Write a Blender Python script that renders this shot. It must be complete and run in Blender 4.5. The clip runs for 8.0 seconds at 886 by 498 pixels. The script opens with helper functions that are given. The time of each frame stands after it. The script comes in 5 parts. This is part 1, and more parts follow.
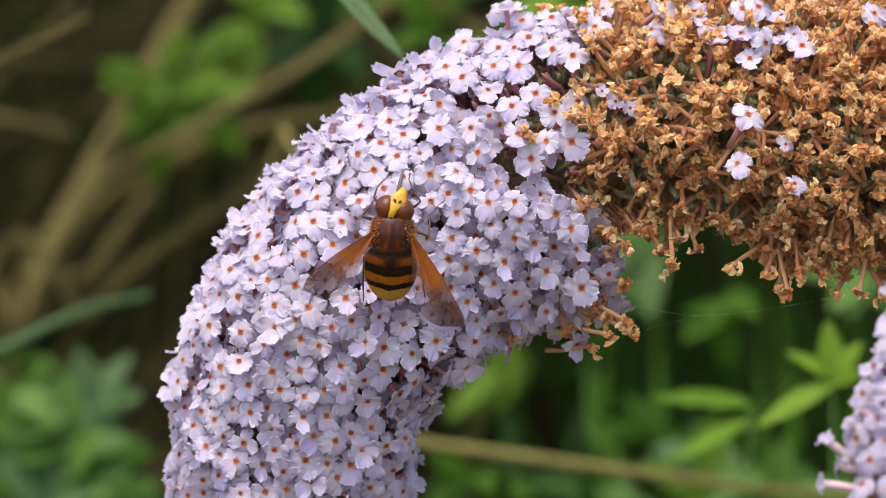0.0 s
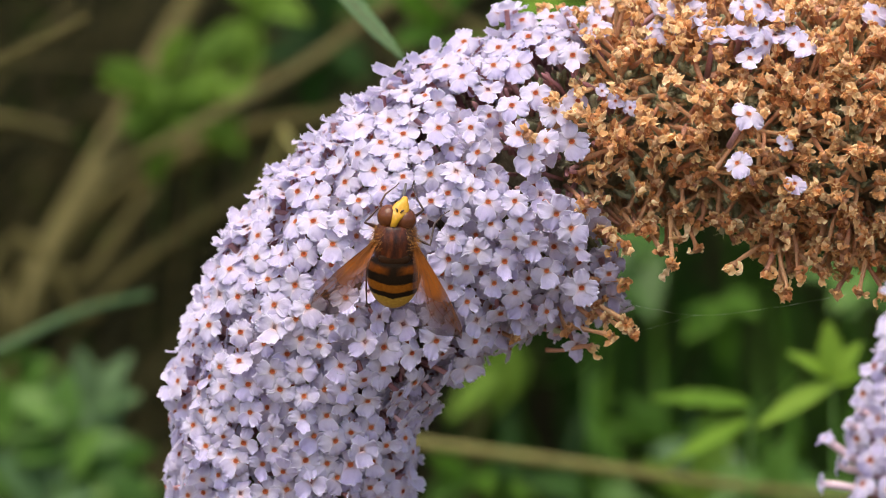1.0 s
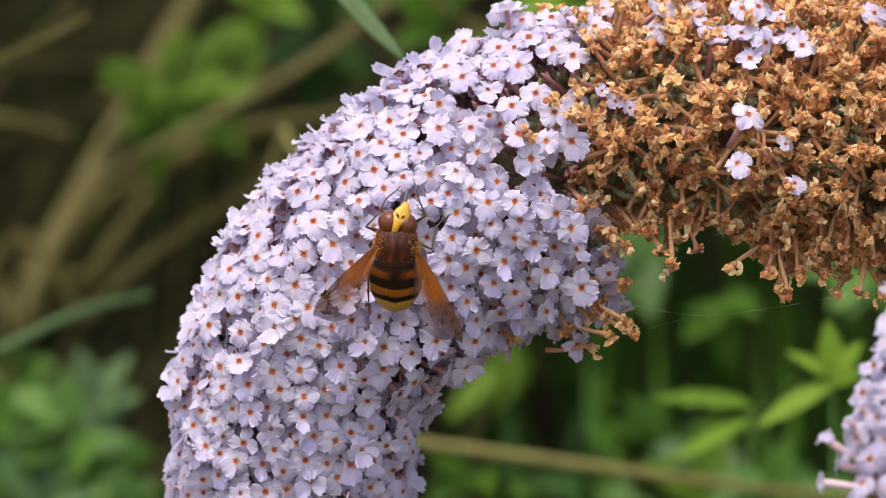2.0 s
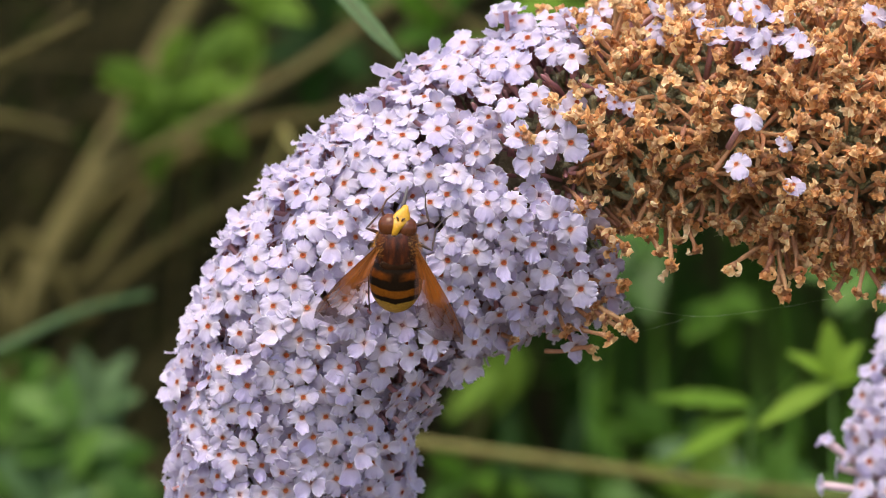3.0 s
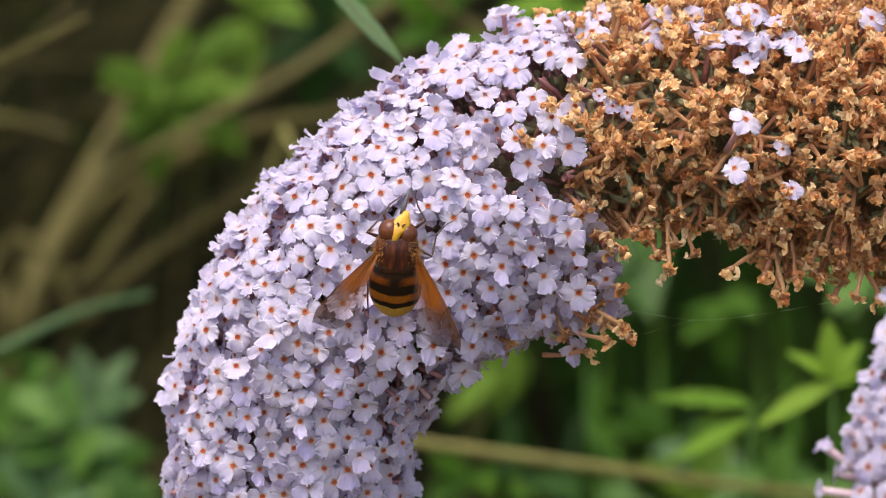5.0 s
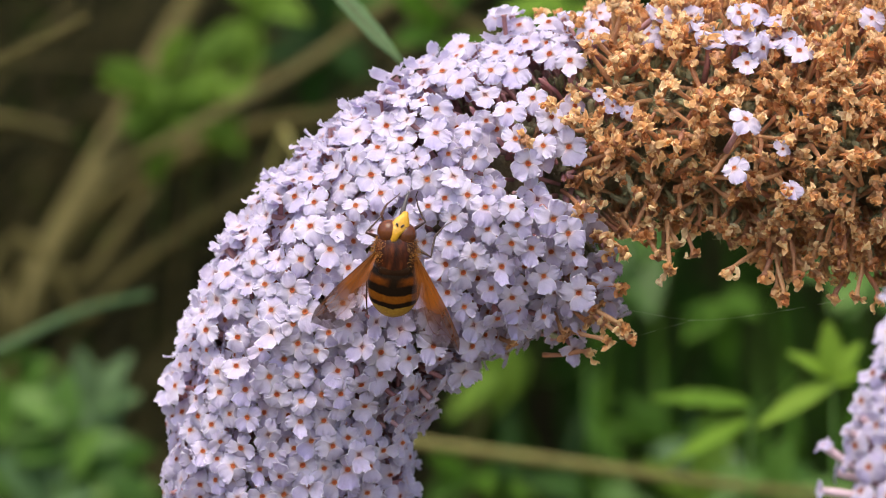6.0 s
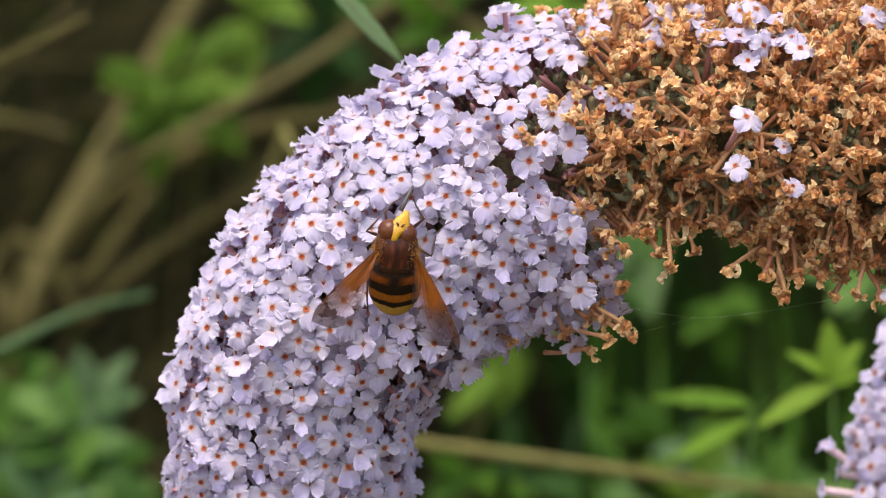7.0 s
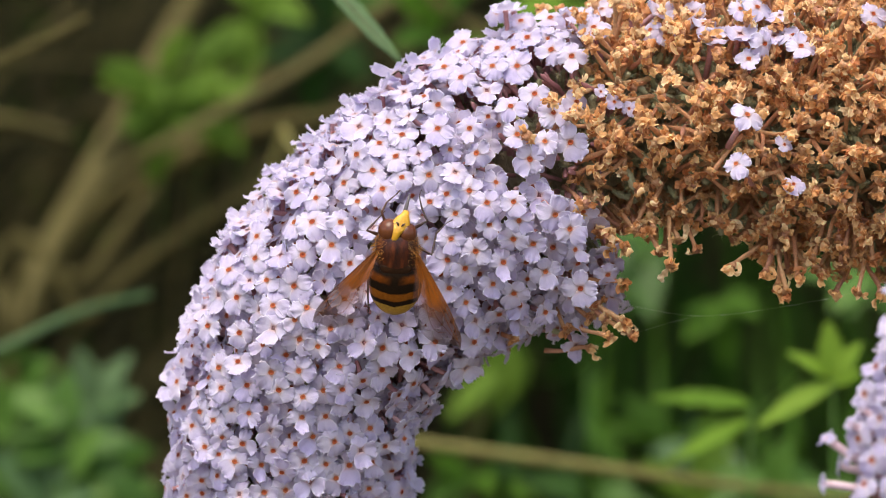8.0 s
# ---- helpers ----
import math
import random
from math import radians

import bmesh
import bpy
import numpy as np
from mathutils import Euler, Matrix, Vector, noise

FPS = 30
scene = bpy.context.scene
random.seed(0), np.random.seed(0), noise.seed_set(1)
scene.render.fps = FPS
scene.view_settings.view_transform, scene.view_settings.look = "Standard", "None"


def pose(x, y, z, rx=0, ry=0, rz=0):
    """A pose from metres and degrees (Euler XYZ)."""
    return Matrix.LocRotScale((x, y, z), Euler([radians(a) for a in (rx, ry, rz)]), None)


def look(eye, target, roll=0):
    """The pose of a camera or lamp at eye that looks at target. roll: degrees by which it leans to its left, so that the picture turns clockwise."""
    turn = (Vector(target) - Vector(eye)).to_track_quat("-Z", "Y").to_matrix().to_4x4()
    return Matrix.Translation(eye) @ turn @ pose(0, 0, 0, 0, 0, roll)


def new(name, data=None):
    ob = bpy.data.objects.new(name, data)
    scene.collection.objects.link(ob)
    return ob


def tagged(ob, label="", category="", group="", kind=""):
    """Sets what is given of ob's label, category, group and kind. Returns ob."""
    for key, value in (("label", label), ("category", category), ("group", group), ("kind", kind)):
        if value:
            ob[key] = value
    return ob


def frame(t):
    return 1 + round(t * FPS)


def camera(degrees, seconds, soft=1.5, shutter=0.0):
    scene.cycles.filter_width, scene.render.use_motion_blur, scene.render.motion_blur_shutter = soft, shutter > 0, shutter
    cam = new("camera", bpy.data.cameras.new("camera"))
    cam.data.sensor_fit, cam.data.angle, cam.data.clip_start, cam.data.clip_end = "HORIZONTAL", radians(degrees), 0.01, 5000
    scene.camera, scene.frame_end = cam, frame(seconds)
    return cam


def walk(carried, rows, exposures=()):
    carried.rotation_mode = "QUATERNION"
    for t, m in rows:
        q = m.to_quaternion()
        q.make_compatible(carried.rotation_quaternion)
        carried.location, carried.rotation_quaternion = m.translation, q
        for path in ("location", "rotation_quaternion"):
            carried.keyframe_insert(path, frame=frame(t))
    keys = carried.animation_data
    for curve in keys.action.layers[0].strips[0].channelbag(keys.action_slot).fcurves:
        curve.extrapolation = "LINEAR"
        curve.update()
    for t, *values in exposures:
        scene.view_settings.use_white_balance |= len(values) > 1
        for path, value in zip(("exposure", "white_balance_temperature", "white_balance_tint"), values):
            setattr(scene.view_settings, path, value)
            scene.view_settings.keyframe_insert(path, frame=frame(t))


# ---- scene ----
# A camera that stands still 0.64 m before an arching flower spike; +y leads away from it.
EYE_HEIGHT = 1.2
REACH = 0.64
cam = camera(14.0, 8.0, soft=0.5)
cam.data.dof.use_dof = True
cam.data.dof.focus_distance = 0.612
cam.data.dof.aperture_fstop = 19.0
STAND = look((0, -REACH, EYE_HEIGHT), (0, 0, EYE_HEIGHT))
walk(cam, [(0.0, STAND), (8.0, STAND)], exposures=[(0.0, 1.15, 7000, 11.1), (8.0, 1.15, 7000, 11.1)])

# Bright hazy daylight from high over the flowers.
SUN_UP, SUN_TURN = radians(65), radians(202)
world = bpy.data.worlds.new("world")
scene.world = world
world.use_nodes = True
sky = world.node_tree.nodes.new("ShaderNodeTexSky")
sky.sky_type = "NISHITA"
sky.sun_disc = False
sky.sun_elevation, sky.sun_rotation = SUN_UP, SUN_TURN
sky.air_density, sky.dust_density, sky.ozone_density = 1.0, 3.0, 1.0
world.node_tree.links.new(sky.outputs[0], world.node_tree.nodes["Background"].inputs[0])
world.node_tree.nodes["Background"].inputs[1].default_value = 0.15
sun_data = bpy.data.lights.new("sun", "SUN")
sun_data.energy, sun_data.angle, sun_data.color = 1.1, radians(48), (1.0, 0.96, 0.9)
sun = new("sun", sun_data)
SUN_WAY = Vector((math.sin(SUN_TURN) * math.cos(SUN_UP), math.cos(SUN_TURN) * math.cos(SUN_UP), math.sin(SUN_UP)))
sun.matrix_world = look(SUN_WAY * 10, (0, 0, 0))

MM = 0.001


def at(u, v, y=0.0):
    """A place y metres beyond the spike's plane; u, v in mm across and up from the middle, as they spread with distance."""
    k = (REACH + y) / REACH
    return Vector((u * MM * k, y, EYE_HEIGHT + v * MM * k))


# ---- materials ----
def nodes_of(name):
    m = bpy.data.materials.new(name)
    m.use_nodes = True
    nt = m.node_tree
    return m, nt, nt.nodes["Principled BSDF"], nt.nodes["Material Output"]


def add(nt, kind, **values):
    n = nt.nodes.new(kind)
    for key, value in values.items():
        n.inputs[key.replace("_", " ")].default_value = value
    return n


def ramp(nt, source, stops, smooth=True):
    r = nt.nodes.new("ShaderNodeValToRGB")
    r.color_ramp.interpolation = "LINEAR" if smooth else "CONSTANT"
    while len(r.color_ramp.elements) < len(stops):
        r.color_ramp.elements.new(0.5)
    for e, (p, c) in zip(r.color_ramp.elements, stops):
        e.position, e.color = p, (*c, 1)
    nt.links.new(source, r.inputs[0])
    return r.outputs[0]


def mix(nt, a, b, factor, kind="MIX"):
    n = nt.nodes.new("ShaderNodeMix")
    n.data_type, n.blend_type = "RGBA", kind
    for socket, value in ((n.inputs[0], factor), (n.inputs[6], a), (n.inputs[7], b)):
        if isinstance(value, (int, float)):
            socket.default_value = value
        elif isinstance(value, tuple):
            socket.default_value = (*value, 1)
        else:
            nt.links.new(value, socket)
    return n.outputs[2]


def maths(nt, op, a, b=0.0):
    n = nt.nodes.new("ShaderNodeMath")
    n.operation = op
    for socket, value in ((n.inputs[0], a), (n.inputs[1], b)):
        if isinstance(value, (int, float)):
            socket.default_value = value
        else:
            nt.links.new(value, socket)
    return n.outputs[0]


def grain(nt, scale, detail=4.0, rough=0.6, coords="Object"):
    tc = nt.nodes.new("ShaderNodeTexCoord")
    n = add(nt, "ShaderNodeTexNoise", Scale=scale, Detail=detail, Roughness=rough)
    nt.links.new(tc.outputs[coords], n.inputs["Vector"])
    return n.outputs["Fac"]


def bump(nt, shader, height, strength, distance):
    b = add(nt, "ShaderNodeBump", Strength=strength, Distance=distance)
    nt.links.new(height, b.inputs["Height"])
    nt.links.new(b.outputs[0], shader.inputs["Normal"])


def chance(nt):
    """A random value for each object and each loose piece of its mesh."""
    a = nt.nodes.new("ShaderNodeObjectInfo").outputs["Random"]
    b = nt.nodes.new("ShaderNodeNewGeometry").outputs["Random Per Island"]
    return maths(nt, "FRACT", maths(nt, "ADD", a, b))


def glow_through(nt, shader, out, colour, share):
    """Lets part of the light through a thin leaf or petal."""
    t = nt.nodes.new("ShaderNodeBsdfTranslucent")
    if isinstance(colour, tuple):
        t.inputs[0].default_value = (*colour, 1)
    else:
        nt.links.new(colour, t.inputs[0])
    m = nt.nodes.new("ShaderNodeMixShader")
    m.inputs[0].default_value = share
    nt.links.new(shader.outputs[0], m.inputs[1])
    nt.links.new(t.outputs[0], m.inputs[2])
    nt.links.new(m.outputs[0], out.inputs[0])


def organic(name, stops, scale, roughness=0.6, relief=0.3, depth=0.0002, through_share=0.0, spread=0.5, specular=0.35):
    """A plant or insect surface: colours picked by piece and by grain at two scales."""
    m, nt, p, out = nodes_of(name)
    fine, coarse = grain(nt, scale * 6), grain(nt, scale, 3.0)
    pick = maths(nt, "ADD", maths(nt, "MULTIPLY", chance(nt), spread), maths(nt, "MULTIPLY", coarse, 1 - spread))
    colour = ramp(nt, pick, stops)
    colour = mix(nt, colour, ramp(nt, fine, [(0.3, (0.62, 0.6, 0.58)), (0.7, (1.15, 1.15, 1.15))]), 0.55, "MULTIPLY")
    nt.links.new(colour, p.inputs["Base Color"])
    p.inputs["Roughness"].default_value = roughness
    p.inputs["Specular IOR Level"].default_value = specular
    bump(nt, p, fine, relief, depth)
    if through_share:
        glow_through(nt, p, out, colour, through_share)
    return m


def petal_material():
    m, nt, p, out = nodes_of("lilac_petal")
    uv = nt.nodes.new("ShaderNodeUVMap")
    sep = nt.nodes.new("ShaderNodeSeparateXYZ")
    nt.links.new(uv.outputs[0], sep.inputs[0])
    mine = nt.nodes.new("ShaderNodeObjectInfo").outputs["Random"]
    lobes = nt.nodes.new("ShaderNodeNewGeometry").outputs["Random Per Island"]
    pick = maths(nt, "ADD", maths(nt, "MULTIPLY", mine, 0.5), maths(nt, "MULTIPLY", lobes, 0.5))
    own = ramp(nt, pick, [(0.0, (0.66, 0.61, 0.81)), (0.3, (0.735, 0.69, 0.835)), (0.65, (0.775, 0.74, 0.845)), (1.0, (0.795, 0.77, 0.855))])
    along = ramp(nt, sep.outputs[0], [(0.0, (1.0, 0.72, 0.54)), (0.12, (1.03, 0.96, 0.92)), (0.24, (1.0, 0.98, 0.98)), (0.5, (1.0, 0.98, 1.0)), (0.9, (0.93, 0.9, 0.97))])
    colour = mix(nt, own, along, 1.0, "MULTIPLY")
    # fine veins that run out from the throat
    stretch = nt.nodes.new("ShaderNodeMapping")
    stretch.inputs["Scale"].default_value = (2.0, 16.0, 1.0)
    nt.links.new(uv.outputs[0], stretch.inputs["Vector"])
    streak = add(nt, "ShaderNodeTexNoise", Scale=1.0, Detail=3.0, Roughness=0.6)
    nt.links.new(stretch.outputs[0], streak.inputs["Vector"])
    colour = mix(nt, colour, ramp(nt, streak.outputs["Fac"], [(0.3, (0.74, 0.68, 0.86)), (0.65, (1.06, 1.06, 1.04))]), 0.22, "MULTIPLY")
    stain = ramp(nt, grain(nt, 320, 4.0), [(0.3, (0.78, 0.73, 0.79)), (0.6, (1.04, 1.04, 1.04))])
    colour = mix(nt, colour, stain, 0.7, "MULTIPLY")
    # pale, slightly dry rim
    rim = maths(nt, "MAXIMUM", sep.outputs[0], maths(nt, "ABSOLUTE", maths(nt, "SUBTRACT", maths(nt, "MULTIPLY", sep.outputs[1], 2.0), 1.0)))
    colour = mix(nt, colour, (0.89, 0.87, 0.92), ramp(nt, rim, [(0.82, (0, 0, 0)), (1.0, (0.75, 0.75, 0.75))]))
    nt.links.new(colour, p.inputs["Base Color"])
    p.inputs["Roughness"].default_value = 0.65
    p.inputs["Specular IOR Level"].default_value = 0.15
    relief = maths(nt, "ADD", maths(nt, "MULTIPLY", streak.outputs["Fac"], 0.3), grain(nt, 900, 3.0))
    bump(nt, p, relief, 0.6, 0.0005)
    glow_through(nt, p, out, colour, 0.44)
    return m


def throat_material():
    """Dark red in the middle, orange at the lip."""
    m, nt, p, out = nodes_of("orange_throat")
    uv = nt.nodes.new("ShaderNodeUVMap")
    sep = nt.nodes.new("ShaderNodeSeparateXYZ")
    nt.links.new(uv.outputs[0], sep.inputs[0])
    far = maths(nt, "ADD", sep.outputs[0], maths(nt, "MULTIPLY", maths(nt, "SUBTRACT", chance(nt), 0.5), 0.5))
    colour = ramp(nt, far, [(0.1, (0.24, 0.04, 0.018)), (0.6, (0.32, 0.07, 0.027)), (1.0, (0.43, 0.14, 0.06))])
    nt.links.new(colour, p.inputs["Base Color"])
    p.inputs["Roughness"].default_value = 0.7
    p.inputs["Specular IOR Level"].default_value = 0.1
    bump(nt, p, grain(nt, 4000), 0.5, 0.0001)
    return m


def spent_material():
    """Shrivelled lobes: dark brown towards the tube, ochre at their curled tips."""
    m, nt, p, out = nodes_of("spent_petal")
    uv = nt.nodes.new("ShaderNodeUVMap")
    sep = nt.nodes.new("ShaderNodeSeparateXYZ")
    nt.links.new(uv.outputs[0], sep.inputs[0])
    own = ramp(nt, chance(nt), [(0.0, (0.6, 0.27, 0.12)), (0.35, (0.88, 0.54, 0.25)), (0.75, (0.96, 0.74, 0.42)), (1.0, (0.96, 0.79, 0.52))])
    along = ramp(nt, sep.outputs[0], [(0.0, (0.7, 0.52, 0.44)), (0.35, (1.0, 0.97, 0.94)), (0.9, (1.1, 1.1, 1.1))])
    colour = mix(nt, own, along, 1.0, "MULTIPLY")
    # the curled rims dry pale
    rim = maths(nt, "MAXIMUM", maths(nt, "SUBTRACT", sep.outputs[0], 0.02), maths(nt, "ABSOLUTE", maths(nt, "SUBTRACT", maths(nt, "MULTIPLY", sep.outputs[1], 2.0), 1.0)))
    colour = mix(nt, colour, ramp(nt, rim, [(0.35, (0.88, 0.8, 0.7)), (0.75, (0.98, 0.95, 0.92)), (0.97, (1.2, 1.24, 1.26))]), 1.0, "MULTIPLY")
    fine = grain(nt, 1600, 4.0)
    colour = mix(nt, colour, ramp(nt, fine, [(0.3, (0.55, 0.47, 0.42)), (0.65, (1.15, 1.15, 1.15))]), 0.4, "MULTIPLY")
    nt.links.new(colour, p.inputs["Base Color"])
    p.inputs["Roughness"].default_value = 0.6
    p.inputs["Specular IOR Level"].default_value = 0.3
    bump(nt, p, fine, 0.8, 0.0003)
    glow_through(nt, p, out, colour, 0.5)
    return m


PETAL = petal_material()
EYE_MAT = throat_material()
TUBE = organic("mauve_tube", [(0.0, (0.3, 0.11, 0.12)), (0.5, (0.48, 0.23, 0.23)), (1.0, (0.64, 0.42, 0.42))], 300, 0.6, 0.4)
PALE_TUBE = organic("pale_mauve_tube", [(0.0, (0.5, 0.32, 0.36)), (0.5, (0.62, 0.45, 0.5)), (1.0, (0.74, 0.6, 0.64))], 300, 0.6, 0.4)
SPENT = spent_material()
SPENT_TUBE = organic("spent_tube", [(0.1, (0.48, 0.24, 0.21)), (0.35, (0.68, 0.33, 0.18)), (0.7, (0.84, 0.5, 0.26)), (0.95, (0.6, 0.49, 0.3))], 400, 0.6, 0.9, 0.0004, 0.25)
CALYX = organic("grey_green_calyx", [(0.0, (0.23, 0.24, 0.11)), (0.5, (0.38, 0.385, 0.22)), (1.0, (0.56, 0.56, 0.38))], 400, 0.85, 0.8)
CORE = organic("spike_core", [(0.0, (0.12, 0.1, 0.06)), (0.5, (0.24, 0.2, 0.12)), (1.0, (0.38, 0.33, 0.2))], 250, 0.9, 0.8, 0.001)
STALK = organic("green_stalk", [(0.0, (0.08, 0.1, 0.04)), (1.0, (0.2, 0.2, 0.1))], 60, 0.7, 0.4)
LEAF_GREY = organic("buddleja_leaf_face", [(0.0, (0.045, 0.1, 0.03)), (0.5, (0.08, 0.16, 0.052)), (1.0, (0.15, 0.23, 0.1))], 90, 0.6, 0.4, 0.0004, 0.25)
LEAF = organic("weed_leaf_face", [(0.0, (0.016, 0.05, 0.003)), (0.5, (0.04, 0.105, 0.006)), (1.0, (0.095, 0.2, 0.014))], 40, 0.65, 0.4, 0.0006, 0.3, specular=0.12)
LEAF_MID = organic("soft_leaf_face", [(0.0, (0.035, 0.078, 0.006)), (0.5, (0.085, 0.16, 0.014)), (1.0, (0.16, 0.26, 0.035))], 40, 0.65, 0.4, 0.0006, 0.3, specular=0.12)
LEAF_BRIGHT = organic("young_leaf_face", [(0.0, (0.07, 0.16, 0.008)), (0.5, (0.13, 0.26, 0.018)), (1.0, (0.24, 0.36, 0.045))], 40, 0.6, 0.4, 0.0006, 0.35, specular=0.15)
LEAF_DULL = organic("dull_leaf_face", [(0.0, (0.02, 0.06, 0.004)), (0.5, (0.055, 0.14, 0.014)), (1.0, (0.13, 0.25, 0.045))], 30, 0.5, 0.4, 0.0006, 0.25, 0.8, 0.25)
# green of grass and low leaves, darkened to hold the bank's shade
SHADED_GREEN = organic("shaded_green_face", [(0.0, (0.005, 0.018, 0.002)), (0.6, (0.013, 0.042, 0.004)), (1.0, (0.05, 0.125, 0.012))], 30, 0.65, 0.3, 0.0005, 0.25, 0.8, 0.12)
DRY = organic("dry_stem_face", [(0.0, (0.045, 0.038, 0.011)), (0.5, (0.092, 0.079, 0.026)), (1.0, (0.165, 0.143, 0.058))], 25, 0.8, 0.5, 0.001, specular=0.1)
# darker copy of the dry stems; deep-thicket shade is put into its colour
SHADED_DRY = organic("shaded_dry_stem_face", [(0.0, (0.005, 0.0055, 0.002)), (0.5, (0.024, 0.022, 0.008)), (1.0, (0.105, 0.09, 0.034))], 25, 0.9, 0.5, 0.001, spread=0.8, specular=0.08)
OLIVE = organic("olive_stem_face", [(0.0, (0.12, 0.11, 0.03)), (0.5, (0.2, 0.185, 0.06)), (1.0, (0.3, 0.28, 0.12))], 25, 0.7, 0.5, 0.001, specular=0.15)
# soil and litter blackened: the bank's shade is put into this colour
SHADED_SOIL = organic("shaded_soil_and_litter", [(0.0, (0.004, 0.004, 0.002)), (0.45, (0.007, 0.007, 0.003)), (0.75, (0.014, 0.014, 0.005)), (1.0, (0.012, 0.024, 0.004))], 9, 0.95, 0.9, 0.01, spread=0.0, specular=0.05)
# unseen pale grit, added to throw light up under the flowers
BOUNCE_GROUND = organic("pale_bounce_ground", [(0.0, (0.09, 0.08, 0.062)), (0.5, (0.16, 0.145, 0.115)), (1.0, (0.25, 0.23, 0.185))], 30, 0.9, 0.8, 0.004, spread=0.0)
SILK = organic("spider_silk", [(0.0, (0.15, 0.15, 0.15)), (1.0, (0.7, 0.7, 0.7))], 500, 0.4, 0.1)
LEG = organic("leg_chitin", [(0.0, (0.02, 0.012, 0.01)), (0.6, (0.07, 0.03, 0.02)), (1.0, (0.16, 0.06, 0.03))], 400, 0.35, 0.4, specular=0.5)
EYEBALL = organic("insect_eye", [(0.0, (0.085, 0.022, 0.007)), (0.5, (0.13, 0.038, 0.011)), (1.0, (0.18, 0.06, 0.02))], 500, 0.2, 0.2, 0.00005, specular=0.35)
FACE = organic("yellow_face", [(0.0, (0.5, 0.23, 0.012)), (0.5, (0.68, 0.36, 0.02)), (1.0, (0.8, 0.5, 0.05))], 500, 0.35, 0.4, 0.0001, specular=0.5)
HAIR = organic("brown_hair", [(0.0, (0.3, 0.1, 0.02)), (0.5, (0.56, 0.25, 0.055)), (1.0, (0.85, 0.48, 0.14))], 400, 0.6, 0.2)
VEIN = organic("wing_vein_face", [(0.0, (0.05, 0.014, 0.004)), (0.5, (0.13, 0.04, 0.008)), (1.0, (0.32, 0.12, 0.02))], 180, 0.5, 0.2, specular=0.12)
BLACK = organic("black_chitin", [(0.0, (0.012, 0.006, 0.003)), (0.6, (0.028, 0.012, 0.005)), (1.0, (0.09, 0.03, 0.01))], 500, 0.4, 0.5, 0.0001, specular=0.08)
PROBOSCIS = organic("proboscis_face", [(0.0, (0.05, 0.045, 0.045)), (1.0, (0.15, 0.13, 0.13))], 300, 0.4, 0.2)


def thorax_material():
    m, nt, p, out = nodes_of("thorax_chitin")
    # darker lines run along it
    tc = nt.nodes.new("ShaderNodeTexCoord")
    stretch = nt.nodes.new("ShaderNodeMapping")
    stretch.inputs["Scale"].default_value = (1.0, 0.3, 1.0)
    nt.links.new(tc.outputs["Object"], stretch.inputs["Vector"])
    lines = add(nt, "ShaderNodeTexNoise", Scale=620, Detail=4.0, Roughness=0.6)
    nt.links.new(stretch.outputs[0], lines.inputs["Vector"])
    colour = ramp(nt, lines.outputs["Fac"], [(0.36, (0.008, 0.003, 0.0015)), (0.48, (0.042, 0.009, 0.0025)), (0.6, (0.1, 0.022, 0.005)), (0.8, (0.23, 0.065, 0.012))])
    nt.links.new(colour, p.inputs["Base Color"])
    p.inputs["Roughness"].default_value = 0.3
    p.inputs["Specular IOR Level"].default_value = 0.25
    bump(nt, p, grain(nt, 2500), 0.5, 0.0001)
    return m


def abdomen_material():
    """Bands across the abdomen; the UV runs from its front to its tip and round it."""
    m, nt, p, out = nodes_of("abdomen_bands")
    uv = nt.nodes.new("ShaderNodeUVMap")
    sep = nt.nodes.new("ShaderNodeSeparateXYZ")
    nt.links.new(uv.outputs[0], sep.inputs[0])
    wobble = maths(nt, "MULTIPLY", maths(nt, "SUBTRACT", grain(nt, 700, 3.0), 0.5), 0.06)
    side = maths(nt, "ABSOLUTE", maths(nt, "SUBTRACT", sep.outputs[1], 0.25))
    along = maths(nt, "ADD", maths(nt, "ADD", sep.outputs[0], wobble), maths(nt, "SUBTRACT", maths(nt, "MULTIPLY", side, 0.34), 0.07))
    black, chestnut, orange, yellow = (0.014, 0.008, 0.004), (0.13, 0.034, 0.005), (0.23, 0.072, 0.008), (0.41, 0.235, 0.04)
    bands = ramp(nt, along, [(0.0, black), (0.185, black), (0.225, chestnut), (0.295, chestnut), (0.322, black), (0.424, black), (0.442, orange), (0.524, orange), (0.541, black), (0.598, black), (0.616, yellow), (0.88, yellow), (1.0, (0.5, 0.38, 0.16))])
    stripe = ramp(nt, maths(nt, "ADD", side, wobble), [(0.01, (1, 1, 1)), (0.09, (0, 0, 0))])
    front = ramp(nt, along, [(0.36, (1, 1, 1)), (0.4, (0, 0, 0))])
    colour = mix(nt, bands, black, mix(nt, stripe, front, 1.0, "MULTIPLY"))
    colour = mix(nt, colour, ramp(nt, grain(nt, 2200, 3.0), [(0.3, (0.6, 0.55, 0.5)), (0.7, (1.15, 1.15, 1.15))]), 0.6, "MULTIPLY")
    nt.links.new(colour, p.inputs["Base Color"])
    p.inputs["Roughness"].default_value = 0.3
    p.inputs["Specular IOR Level"].default_value = 0.05
    bump(nt, p, grain(nt, 3000), 0.4, 0.0001)
    return m


